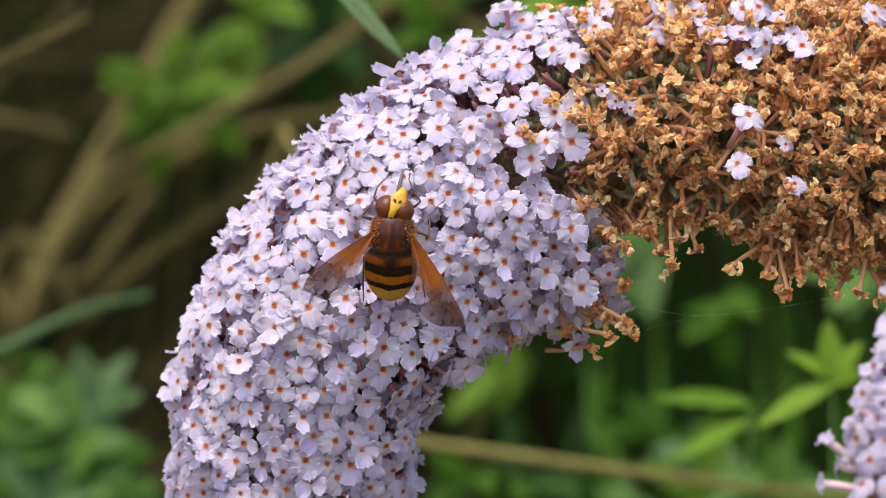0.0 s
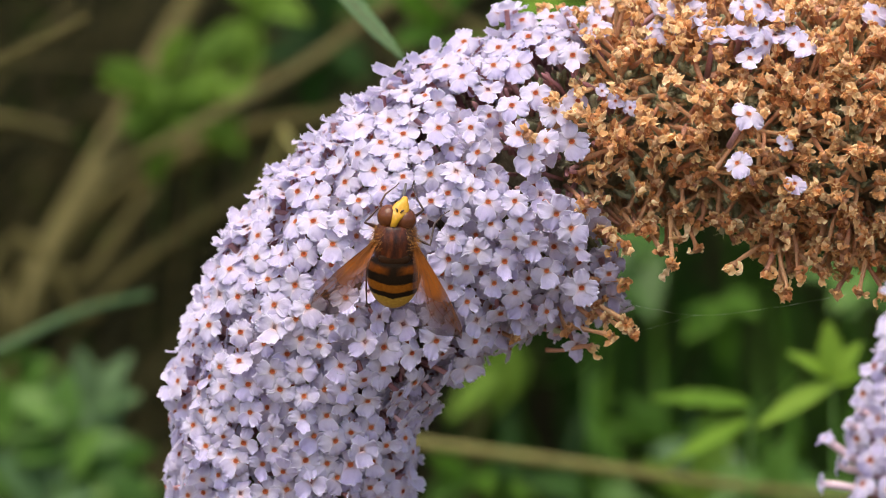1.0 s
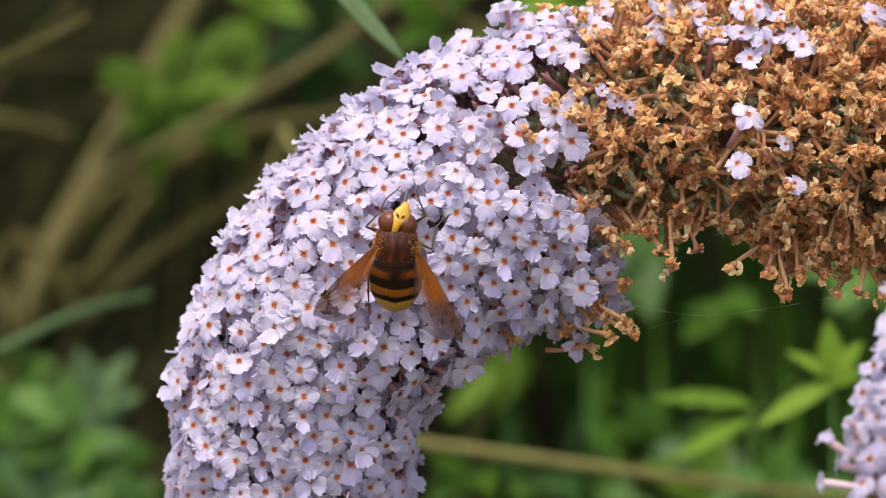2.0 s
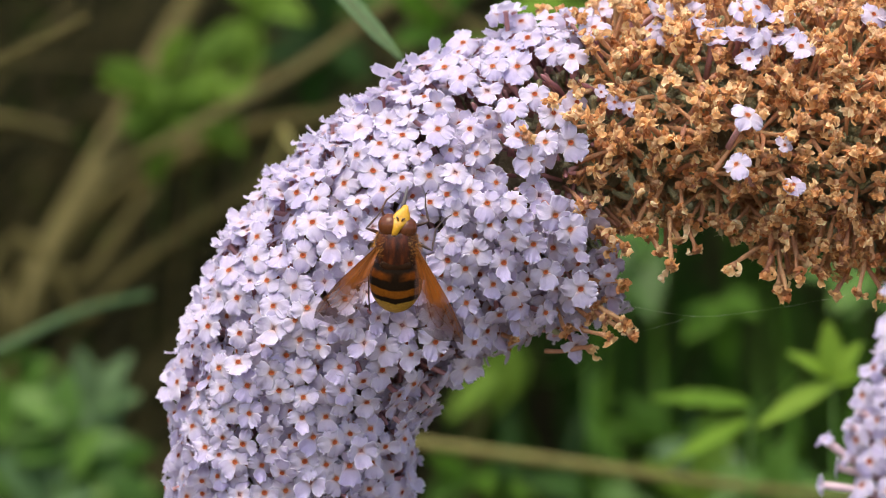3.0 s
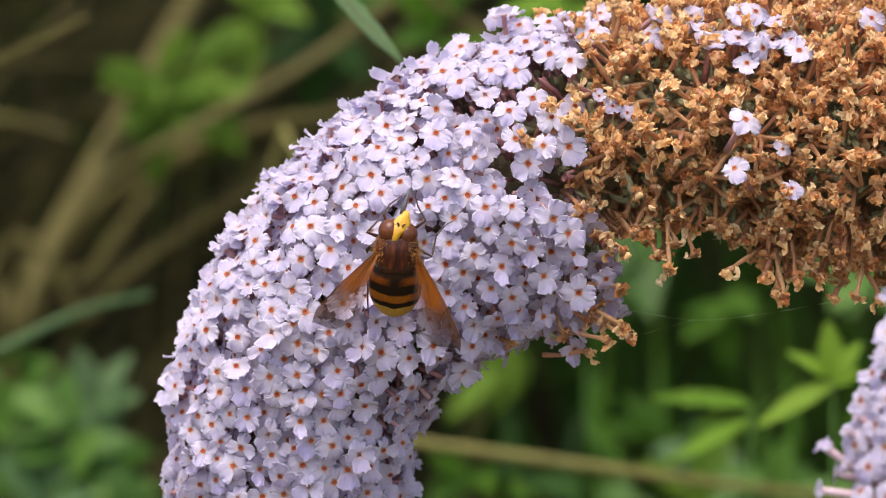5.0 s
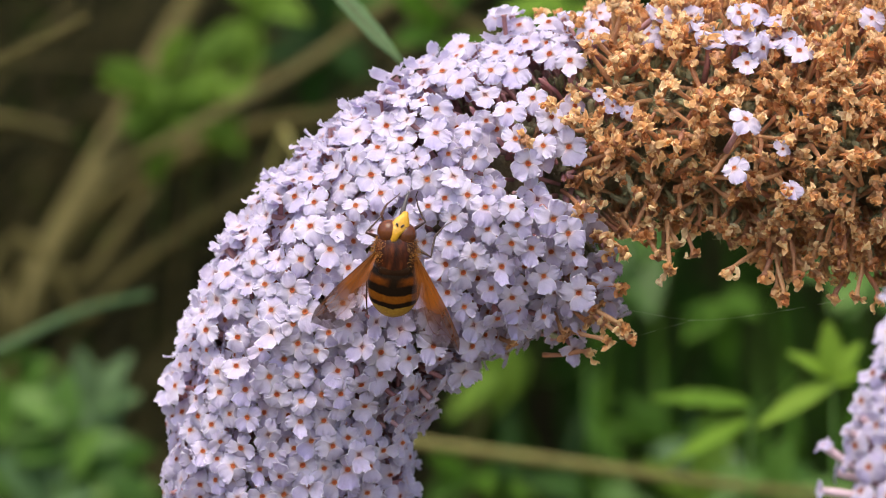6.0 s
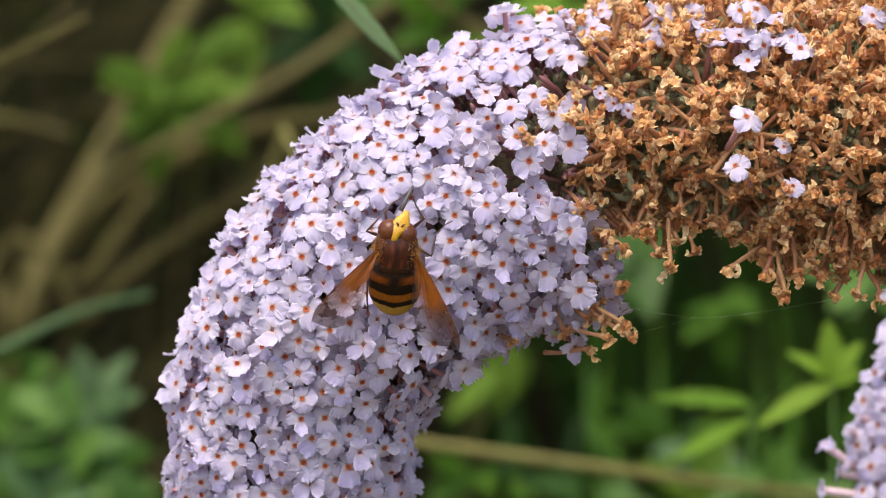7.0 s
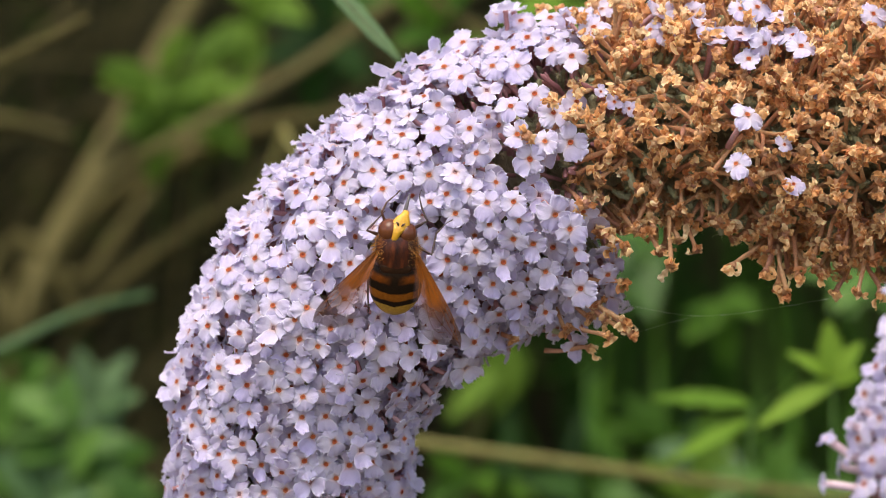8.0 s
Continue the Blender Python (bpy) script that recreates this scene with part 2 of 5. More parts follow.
def wing_material():
    """Clear membrane: amber along the front edge and base, smoky towards the tip."""
    m, nt, p, out = nodes_of("wing_membrane")
    uv = nt.nodes.new("ShaderNodeUVMap")
    sep = nt.nodes.new("ShaderNodeSeparateXYZ")
    nt.links.new(uv.outputs[0], sep.inputs[0])
    along, across = sep.outputs[0], sep.outputs[1]
    cloud = maths(nt, "MULTIPLY", maths(nt, "SUBTRACT", grain(nt, 260, 3.0), 0.5), 0.3)
    reach = maths(nt, "ADD", maths(nt, "ADD", maths(nt, "MULTIPLY", along, 0.45), maths(nt, "MULTIPLY", across, 0.58)), cloud)
    tint = ramp(nt, reach, [(0.0, (0.09, 0.02, 0.003)), (0.3, (0.25, 0.066, 0.005)), (0.5, (0.18, 0.052, 0.008)), (0.7, (0.08, 0.05, 0.045)), (1.0, (0.12, 0.1, 0.1))])
    cover = ramp(nt, reach, [(0.0, (1, 1, 1)), (0.42, (0.97, 0.97, 0.97)), (0.56, (0.72, 0.72, 0.72)), (0.7, (0.34, 0.34, 0.34)), (1.0, (0.16, 0.16, 0.16))])
    tip = ramp(nt, maths(nt, "ADD", maths(nt, "SUBTRACT", along, maths(nt, "MULTIPLY", across, 0.25)), maths(nt, "MULTIPLY", cloud, 0.5)), [(0.42, (0, 0, 0)), (0.64, (0.9, 0.9, 0.9)), (0.95, (0.85, 0.85, 0.85))])
    tint = mix(nt, tint, (0.04, 0.02, 0.016), tip)
    cover = mix(nt, cover, (0.74, 0.74, 0.74), tip)
    nt.links.new(tint, p.inputs["Base Color"])
    p.inputs["Roughness"].default_value = 0.45
    p.inputs["Specular IOR Level"].default_value = 0.1
    bump(nt, p, grain(nt, 900), 0.4, 0.0002)
    clear = nt.nodes.new("ShaderNodeBsdfTransparent")
    clear.inputs[0].default_value = (0.93, 0.88, 0.84, 1)
    ms = nt.nodes.new("ShaderNodeMixShader")
    nt.links.new(cover, ms.inputs[0])
    nt.links.new(clear.outputs[0], ms.inputs[1])
    nt.links.new(p.outputs[0], ms.inputs[2])
    nt.links.new(ms.outputs[0], out.inputs[0])
    return m


THORAX, ABDOMEN, WING = thorax_material(), abdomen_material(), wing_material()


# ---- mesh helpers ----
class Shape:
    """Vertices, faces, a material number and a UV corner list for each face."""

    def __init__(self):
        self.v, self.f, self.m, self.uv = [], [], [], []

    def take(self, verts, faces, mat=0, uvs=None):
        base = len(self.v)
        self.v += [tuple(p) for p in verts]
        for face in faces:
            self.f.append(tuple(base + i for i in face))
            self.m.append(mat)
            self.uv.append([uvs[i] if uvs else (0.5, 0.5) for i in face])
        return self

    def mesh(self, name, materials, smooth=True):
        me = bpy.data.meshes.new(name)
        me.from_pydata(self.v, [], self.f)
        for mat in materials:
            me.materials.append(mat)
        me.polygons.foreach_set("material_index", self.m)
        me.polygons.foreach_set("use_smooth", [smooth] * len(self.f))
        layer = me.uv_layers.new(name="UVMap")
        layer.data.foreach_set("uv", [c for face in self.uv for corner in face for c in corner])
        me.validate()
        me.update()
        return me


def joined(pieces):
    """One shape out of (shape, matrix) pairs."""
    out = Shape()
    for shape, m in pieces:
        a = np.array(m)
        v = np.array(shape.v) @ a[:3, :3].T + a[:3, 3]
        base = len(out.v)
        out.v += [tuple(p) for p in v.tolist()]
        out.f += [tuple(base + i for i in f) for f in shape.f]
        out.m += shape.m
        out.uv += shape.uv
    return out


def part(name, shape, materials, parent, label="", m=None):
    data = shape if isinstance(shape, bpy.types.Mesh) else shape.mesh(name, materials)
    ob = new(name, data)
    ob.parent = parent
    if m is not None:
        ob.matrix_basis = m
    return tagged(ob, label)


def thing(name, label, category, m=None, group="", kind=""):
    ob = new(name)
    ob.empty_display_size = 0.01
    if m is not None:
        ob.matrix_basis = m
    return tagged(ob, label, category, group, kind)


def curve_points(points, steps):
    """A smooth curve through the points (Catmull-Rom)."""
    p = [Vector(q) for q in points]
    p = [p[0] * 2 - p[1], *p, p[-1] * 2 - p[-2]]
    out = []
    for i in range(1, len(p) - 2):
        a, b, c, d = p[i - 1:i + 3]
        for k in range(steps):
            t = k / steps
            out.append(0.5 * (2 * b + (c - a) * t + (2 * a - 5 * b + 4 * c - d) * t * t + (3 * b - a - 3 * c + d) * t ** 3))
    out.append(p[-2])
    return out


def tube(points, radii, sides=8, mat=0, shape=None):
    """A round rod along the points; radii: one for each point."""
    shape = shape or Shape()
    points = [Vector(p) for p in points]
    n = len(points)
    side = None
    verts, faces, uvs = [], [], []
    for i, p in enumerate(points):
        way = (points[min(i + 1, n - 1)] - points[max(i - 1, 0)]).normalized()
        if side is None:
            side = way.orthogonal().normalized()
        side = (side - way * side.dot(way)).normalized()
        other = way.cross(side)
        for k in range(sides):
            a = 2 * math.pi * k / sides
            verts.append(p + (side * math.cos(a) + other * math.sin(a)) * radii[i])
            uvs.append((i / max(1, n - 1), k / sides))
    for i in range(n - 1):
        for k in range(sides):
            a, b = i * sides + k, i * sides + (k + 1) % sides
            faces.append((a, b, b + sides, a + sides))
    faces.append(tuple(reversed(range(sides))))
    faces.append(tuple(range((n - 1) * sides, n * sides)))
    return shape.take(verts, faces, mat, uvs)


def loft(rings, sides=24, mat=0, shape=None):
    """A body along y: rings of (y, cx, cz, rx, rz)."""
    shape = shape or Shape()
    verts, faces, uvs = [], [], []
    n = len(rings)
    for i, (y, cx, cz, rx, rz) in enumerate(rings):
        for k in range(sides):
            a = 2 * math.pi * k / sides
            verts.append((cx + rx * math.cos(a), y, cz + rz * math.sin(a)))
            uvs.append((i / (n - 1), k / sides))
    for i in range(n - 1):
        for k in range(sides):
            a, b = i * sides + k, i * sides + (k + 1) % sides
            faces.append((a, b, b + sides, a + sides))
    faces += [tuple(reversed(range(sides))), tuple(range((n - 1) * sides, n * sides))]
    return shape.take(verts, faces, mat, uvs)


def sheet(rows, mat=0, thick=0.0, shape=None, normal=(0, 0, 1), uvs=None):
    """A bent sheet from rows of points, with a little thickness along normal."""
    shape = shape or Shape()
    h, w = len(rows), len(rows[0])
    top = [Vector(p) for r in rows for p in r]
    uv = [(i / (h - 1), j / (w - 1)) for i in range(h) for j in range(w)]
    quads = [(i * w + j, i * w + j + 1, (i + 1) * w + j + 1, (i + 1) * w + j) for i in range(h - 1) for j in range(w - 1)]
    if not thick:
        return shape.take(top, quads, mat, uv)
    low = [p - Vector(normal) * thick for p in top]
    n = h * w
    rim = [j for j in range(w)] + [i * w + w - 1 for i in range(1, h)] + [(h - 1) * w + j for j in range(w - 2, -1, -1)] + [i * w for i in range(h - 2, 0, -1)]
    faces = list(quads) + [tuple(n + i for i in reversed(q)) for q in quads]
    faces += [(a, n + a, n + b, b) for a, b in zip(rim, rim[1:] + rim[:1])]
    return shape.take(top + low, faces, mat, uv + uv)


def facing(place, out, up=(0, 0, 1), roll=0.0):
    """A pose at place whose z points along out and whose y is as near to up as can be."""
    z = Vector(out).normalized()
    y = Vector(up) - z * z.dot(Vector(up))
    y = y.normalized() if y.length > 1e-4 else z.orthogonal().normalized()
    m = Matrix((y.cross(z), y, z)).transposed().to_4x4()
    return Matrix.Translation(place) @ m @ Matrix.Rotation(roll, 4, "Z")


# ---- ground: flat, pale in front to bounce light, then a soil bank behind the bush ----
def bank(x, y):
    rise = min(max((y - 0.95) * 3.0, 0.0), 2.9)
    lump = noise.noise(Vector((x * 5, y * 5, 0.3))) * 0.05 + noise.noise(Vector((x * 17, y * 17, 1.3))) * 0.02
    return rise + (lump if abs(x) < 6 and -6 < y < 6 else 0.0)


def build_ground():
    xs = [-900, -200, -40, -10, -5, -3, -2, -1.5] + [i * 0.05 for i in range(-24, 25)] + [1.5, 2, 3, 5, 10, 40, 200, 900]
    ys = [-900, -200, -40, -10, -5, -3, -2, -1, -0.5, 0, 0.3, 0.5] + [0.7, 0.8] + [0.9 + i * 0.025 for i in range(0, 48)] + [2.2, 2.6] + [3, 4, 5, 10, 40, 200, 900]
    rows = [[(x, y, bank(x, y)) for x in xs] for y in ys]
    form = sheet(rows)
    # the unseen flat in front takes the added light-bouncing grit
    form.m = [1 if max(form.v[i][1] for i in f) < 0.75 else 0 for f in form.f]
    ground = new("ground", form.mesh("ground", [SHADED_SOIL, BOUNCE_GROUND]))
    tagged(ground, "garden bank with shade put into its soil colour, and unseen pale ground added to bounce light", "ground", kind="structure")


build_ground()


def leaf_shape(length, width, droop=0.15, fold=0.25, teeth=0.0, steps=9, thick=0.0, seed=1):
    """A leaf along +y with its face to +z."""
    r = random.Random(seed)
    rows = []
    for i in range(steps):
        t = i / (steps - 1)
        half = width * 0.5 * math.sin(math.pi * min(1, t * 0.93 + 0.05)) ** 0.8 * (1.1 - 0.35 * t)
        half = max(half, width * 0.02)
        row = []
        for j in range(-2, 3):
            k = j / 2
            edge = teeth * (1 if i % 2 else -1) * half if abs(j) == 2 else 0
            row.append((k * (half + edge), t * length, -droop * length * t * t + fold * abs(k) * half + r.uniform(-0.01, 0.01) * length * abs(k)))
        rows.append(row)
    return sheet(rows, 0, thick)


def stem_shape(points, r0, r1, steps=6, sides=7):
    pts = curve_points(points, steps)
    return tube(pts, [r0 + (r1 - r0) * i / (len(pts) - 1) for i in range(len(pts))], sides)


def weed(name, label, category, apex, leaves, face, stem_r=0.0016, seed=1, group=""):
    """A plant with its top at apex. leaves: (down the stem in m, way in degrees from right, tilt to the eye, length, width)."""
    r = random.Random(seed)
    if apex.y > 0.4:  # leans out from the steep bank
        root = Vector((apex.x * 1.3 - 0.03, 0.95 + (apex.z - 0.05) / 3, 0))
    else:
        root = Vector((apex.x + r.uniform(-0.04, 0.04), apex.y + 0.02, 0))
    root.z = bank(root.x, root.y) - 0.02
    ob = thing(name, label, category, Matrix.Translation(root), group)
    top = apex - root
    line = [Vector((0, 0, 0)), Vector((top.x * 0.2, top.y * 0.3, top.z * 0.4)), Vector((top.x * 0.8, top.y * 0.97, top.z * 0.8)), top] if apex.y <= 0.4 else [Vector((0, 0, 0)), top * 0.4 - Vector((0, 0, 0.02)), top * 0.8 - Vector((0, 0, 0.02)), top]
    part("stem", stem_shape(line, stem_r, stem_r * 0.6), [LEAF_DULL], ob)
    for i, (down, way, tilt, length, width) in enumerate(leaves):
        a, b = radians(way), radians(tilt)
        k = max(0.0, 1 - down / max(top.z, 0.01))
        base = top.copy() if down == 0 else top - Vector((top.x * (1 - k) if apex.y <= 0.4 else 0, 0, down))
        along = Vector((math.cos(a) * math.cos(b), -math.sin(b), math.sin(a) * math.cos(b)))
        z = Vector((0, -0.75, 0.66))
        z = (z - along * z.dot(along)).normalized()
        m = Matrix((along.cross(z), along, z)).transposed().to_4x4()
        part("leaf", leaf_shape(length, width, r.uniform(0.05, 0.25), r.uniform(0.1, 0.35), 0.08, seed=seed * 50 + i), [face], ob, m=Matrix.Translation(base) @ m)
    return ob


def rod(name, label, category, points, r0, r1, mat, group=""):
    """A stem through the points; its first end stands in the bank."""
    first = Vector(points[0])
    root = Vector((first.x, first.y + 0.05, bank(first.x, first.y + 0.05) - 0.02))
    line = [root, *points] if abs(root.z - first.z) > 0.02 else list(points)
    ob = thing(name, label, category, Matrix.Translation(root), group)
    part("stem", stem_shape([Vector(p) - root for p in line], r0, r1), [mat], ob)
    return ob



def build_background():
    tan = ("dry_stem", "dry tan dead plant stem leaning in the thicket", "stem")
    g = "dead stems in the thicket"
    rod(*tan, [at(-92, -36, 0.85), at(-79, -16, 0.9), at(-56, 24, 0.95), at(-44, 45, 0.98), at(-30, 62, 1.0)], 0.0085, 0.0045, DRY, g)
    rod(*tan, [at(-84, -52, 0.72), at(-76, -20, 0.72), at(-66, 2, 0.72), at(-50, 14, 0.7), at(-30, 22, 0.68), at(-8, 24, 0.7)], 0.0048, 0.003, DRY, g)
    rod(*tan, [at(-86, -52, 0.6), at(-76, -16, 0.62), at(-62, 10, 0.62), at(-45, 21, 0.6), at(-24, 33, 0.66), at(-6, 46, 0.66)], 0.0014, 0.0024, DRY, g)
    rod(*tan, [at(-115, 18, 0.7), at(-95, 22.5, 0.7), at(-78, 23, 0.7), at(-66, 20, 0.72)], 0.003, 0.002, DRY, g)
    rod(*tan, [at(-110, 16, 0.36), at(-92, 27, 0.35), at(-77, 34, 0.34), at(-63, 41, 0.33)], 0.002, 0.001, DRY, g)
    rod(*tan, [at(-78, -52, 0.7), at(-62, -12, 0.7), at(-44, 4, 0.7), at(-26, 14, 0.7)], 0.0024, 0.0016, DRY, g)
    rod(*tan, [at(-84, -50, 0.8), at(-62, -4, 0.8), at(-38, 26, 0.85), at(-22, 38, 0.85), at(4, 54, 0.85)], 0.003, 0.002, DRY, g)
    rod(*tan, [at(-34, -30, 0.44), at(-12, -33.3, 0.41), at(0, -34.9, 0.4), at(30, -39, 0.4), at(60, -43, 0.42), at(90, -45.6, 0.45)], 0.0018, 0.0015, OLIVE, g)
    rod(*tan, [at(98, 18, 0.5), at(60, 28, 0.5), at(16, 34, 0.5), at(6, 39, 0.5), at(-2, 44.5, 0.5), at(-10, 52, 0.5)], 0.003, 0.002, DRY, g)
    # this blade's sky reflection is put into its greyer green
    rod("grass_blade", "long grass blade bending over the thicket, sky sheen put into its grey-green", "grass blade", [at(-110, -36, 0.38), at(-90, -23.5, 0.38), at(-76, -16.5, 0.38), at(-64, -11, 0.4), at(-52, -8, 0.42)], 0.002, 0.001, LEAF_GREY)

    nettle = "green leafy weed growing in the thicket"
    broad = "grey-green broad-leaved weed low in the thicket"

    def bunch(apex, count, length, width, face, label, seed, spread=(0, 360), drop=0.03, name="weed_plant", stem_r=0.0012):
        q = random.Random(seed)
        leaves = []
        for i in range(count):
            way = spread[0] + (spread[1] - spread[0]) * (i + q.uniform(0.1, 0.9)) / count
            leaves.append((q.uniform(0, drop), way, q.uniform(-10, 40), length * q.uniform(0.7, 1.2), width * q.uniform(0.8, 1.2)))
        weed(name, label, "plant", apex, leaves, face, stem_r, seed, "weeds")

    bunch(at(-50, 31, 0.62), 7, 0.026, 0.014, LEAF_MID, nettle, 3, drop=0.012)
    bunch(at(-42, 28, 0.66), 5, 0.02, 0.012, LEAF_MID, nettle, 31, drop=0.012)
    bunch(at(-34, 46.5, 0.7), 7, 0.026, 0.014, LEAF_MID, nettle, 4, drop=0.02)
    bunch(at(-20, 44, 0.75), 6, 0.03, 0.014, SHADED_GREEN, nettle, 41, drop=0.02)
    bunch(at(-1, 40, 0.5), 5, 0.022, 0.009, LEAF, nettle, 5, (-30, 210), 0.01)
    bunch(at(22, 47, 0.5), 5, 0.022, 0.011, LEAF_BRIGHT, nettle, 51, (180, 360), 0.01)
    for i, (u, v) in enumerate(((-67, -28), (-78, -36), (-58, -36), (-70, -41), (-53, -43), (-62, -24), (-80, -27))):
        bunch(at(u, v, 0.5 + 0.04 * (i % 3)), 9, 0.02, 0.013, (LEAF_GREY if i % 2 else (LEAF_DULL, LEAF_MID)[i % 2]), broad, 60 + i, drop=0.025)
    bunch(at(-76, -22, 0.7), 5, 0.02, 0.014, LEAF_DULL, broad, 81, drop=0.01)
    weed("leafy_sprig", "bright green young sprig with narrow pointed leaves", "plant", at(69.2, -23.0, 0.24), [(0, 95, 5, 0.014, 0.007), (0, 60, 20, 0.011, 0.0055), (0, 145, 5, 0.013, 0.0045), (0.001, 25, 30, 0.008, 0.005), (0.001, 204, 10, 0.0215, 0.0062)], LEAF_BRIGHT, 0.0008, seed=9, group="weeds")
    weed("leafy_sprig", "bright green young sprig with narrow pointed leaves", "plant", at(54.5, -27.5, 0.3), [(0, 172, 5, 0.026, 0.006), (0.004, 204, 15, 0.026, 0.005)], LEAF_BRIGHT, 0.0008, seed=10, group="weeds")
    bunch(at(34, 5, 0.5), 5, 0.027, 0.015, LEAF_DULL, nettle, 11, (215, 320), 0.008)
    bunch(at(50, -8, 0.55), 4, 0.019, 0.011, LEAF, nettle, 12, (150, 340), 0.01)
    bunch(at(75, -1, 0.5), 5, 0.018, 0.009, LEAF_DULL, nettle, 122, (150, 360), 0.012)
    bunch(at(11, -16, 0.6), 4, 0.026, 0.012, LEAF_MID, nettle, 13, (215, 290), 0.012)
    bunch(at(58, -36, 0.45), 6, 0.024, 0.011, LEAF_DULL, nettle, 14, drop=0.02)
    bunch(at(44, -40, 0.5), 6, 0.024, 0.011, LEAF_MID, nettle, 15, drop=0.02)
    bunch(at(45, -33, 0.55), 5, 0.022, 0.009, LEAF_GREY, broad, 17, (150, 330), 0.008)
    bunch(at(28, -41, 0.6), 6, 0.026, 0.012, LEAF_DULL, nettle, 18, drop=0.02)
    bunch(at(40, -30, 0.65), 5, 0.026, 0.011, LEAF, nettle, 19, drop=0.02)
    bunch(at(5, -38, 0.6), 4, 0.024, 0.011, LEAF, nettle, 16, drop=0.02)

    # broad grass blades that stand nearer than the rest
    q = random.Random(5)
    for u, v, y, tall, lean in ((10, -44, 0.6, 28, 4), (14, -46, 0.7, 30, -6), (25.5, -40, 0.6, 34, 1), (27, -46, 0.8, 44, 3), (20, -46, 0.65, 30, 10), (39, -46, 0.75, 48, -2), (41, -44, 0.6, 30, 8), (56, -46, 0.7, 44, 1), (33, -46, 0.7, 26, -9), (70, -46, 0.75, 30, 6), (62, -40, 0.8, 34, -3)):
        foot = at(u, v - 30, y + 0.25)
        foot.y = 0.95 + foot.z / 3
        foot.z = bank(foot.x, foot.y) - 0.01
        ob = thing("grass_blade", "broad green grass blade standing on the bank", "grass blade", Matrix.Translation(foot), "broad grass blades")
        line = curve_points([Vector((0, 0, 0)), at(u, v - 4, y) - foot, at(u + lean * 0.4, v + tall * 0.5, y) - foot, at(u + lean, v + tall, y) - foot], 5)
        half, turn = q.uniform(0.0016, 0.003), q.uniform(-0.5, 0.5)
        rows = []
        for k, c in enumerate(line):
            w = half * (1 - (k / (len(line) - 1)) ** 3) + 0.0003
            d = Vector((math.cos(turn), math.sin(turn), 0)) * w
            rows.append([c - d, c + Vector((0, 0.3, 0)) * w, c + d])
        # about half the blades take the green with shade in its colour
        part("blade", sheet(rows), [LEAF if q.random() < 0.5 else SHADED_GREEN], ob)

    # a tangle of fine dead stems, too many to count
    q = random.Random(77)
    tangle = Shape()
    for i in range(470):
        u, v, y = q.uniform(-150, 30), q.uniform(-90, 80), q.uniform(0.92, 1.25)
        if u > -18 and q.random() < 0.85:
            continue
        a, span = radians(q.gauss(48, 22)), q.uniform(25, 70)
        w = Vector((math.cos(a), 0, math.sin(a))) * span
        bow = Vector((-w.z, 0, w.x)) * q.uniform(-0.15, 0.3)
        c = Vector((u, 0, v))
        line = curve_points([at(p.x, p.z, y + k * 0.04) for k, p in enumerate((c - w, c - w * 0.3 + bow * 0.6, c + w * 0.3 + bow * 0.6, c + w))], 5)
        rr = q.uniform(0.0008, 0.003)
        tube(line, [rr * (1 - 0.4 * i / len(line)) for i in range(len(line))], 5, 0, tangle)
    tagged(new("dead_stems", tangle.mesh("dead_stems", [SHADED_DRY])), "tangle of dry dead stems in the thicket, shade put into their brown", "dead stems", kind="stuff")

    # grass: too many blades to count
    r = random.Random(21)
    blades = Shape()
    for i in range(3600):
        x, y = r.uniform(-0.55, 0.7) if i < 1200 else r.choice((-1, 1)) * r.uniform(0.6, 2.6), r.uniform(1.08, 1.55)
        if x < 0.0 and r.random() < 0.8:
            continue
        z = bank(x, y)
        h, w, lean = r.uniform(0.16, 0.5), r.uniform(0.0025, 0.005), r.uniform(-0.12, 0.12)
        a = r.uniform(-0.8, 0.8)
        rows = []
        for k in range(6):
            t = k / 5
            c = Vector((x + lean * t * t * 1.2, y - 0.09 * t * t, z - 0.01 + h * (t - 0.22 * t * t)))
            half = w * (1 - t ** 2.2) + 0.0002
            d = Vector((math.cos(a), math.sin(a), 0)) * half
            rows.append([c - d, c + Vector((0, 0.2, 0.1)) * half, c + d])
        sheet(rows, 0, 0, blades)
    tagged(new("grass", blades.mesh("grass", [SHADED_GREEN])), "long grass blades on the bank, shade put into their dark green", "grass", kind="stuff")

    # low litter and leaves that cover the bank
    forms = [leaf_shape(0.04, 0.022, 0.2, 0.3, 0.05, 6, seed=i) for i in range(4)]
    pieces = []
    for i in range(220):
        x, y = r.uniform(-0.6, 0.6), r.uniform(1.1, 1.6)
        m = Matrix.Translation((x, y, bank(x, y) + r.uniform(0.0, 0.06))) @ Euler((r.uniform(-0.5, 1.0), r.uniform(-0.6, 0.6), r.uniform(0, 6.3))).to_matrix().to_4x4() @ Matrix.Scale(r.uniform(0.5, 1.3), 4)
        pieces.append((forms[i % 4], m))
    tagged(new("ground_leaves", joined(pieces).mesh("ground_leaves", [SHADED_GREEN])), "small leaves covering the bank, shade put into their dark green", "leaves", kind="stuff")


build_background()


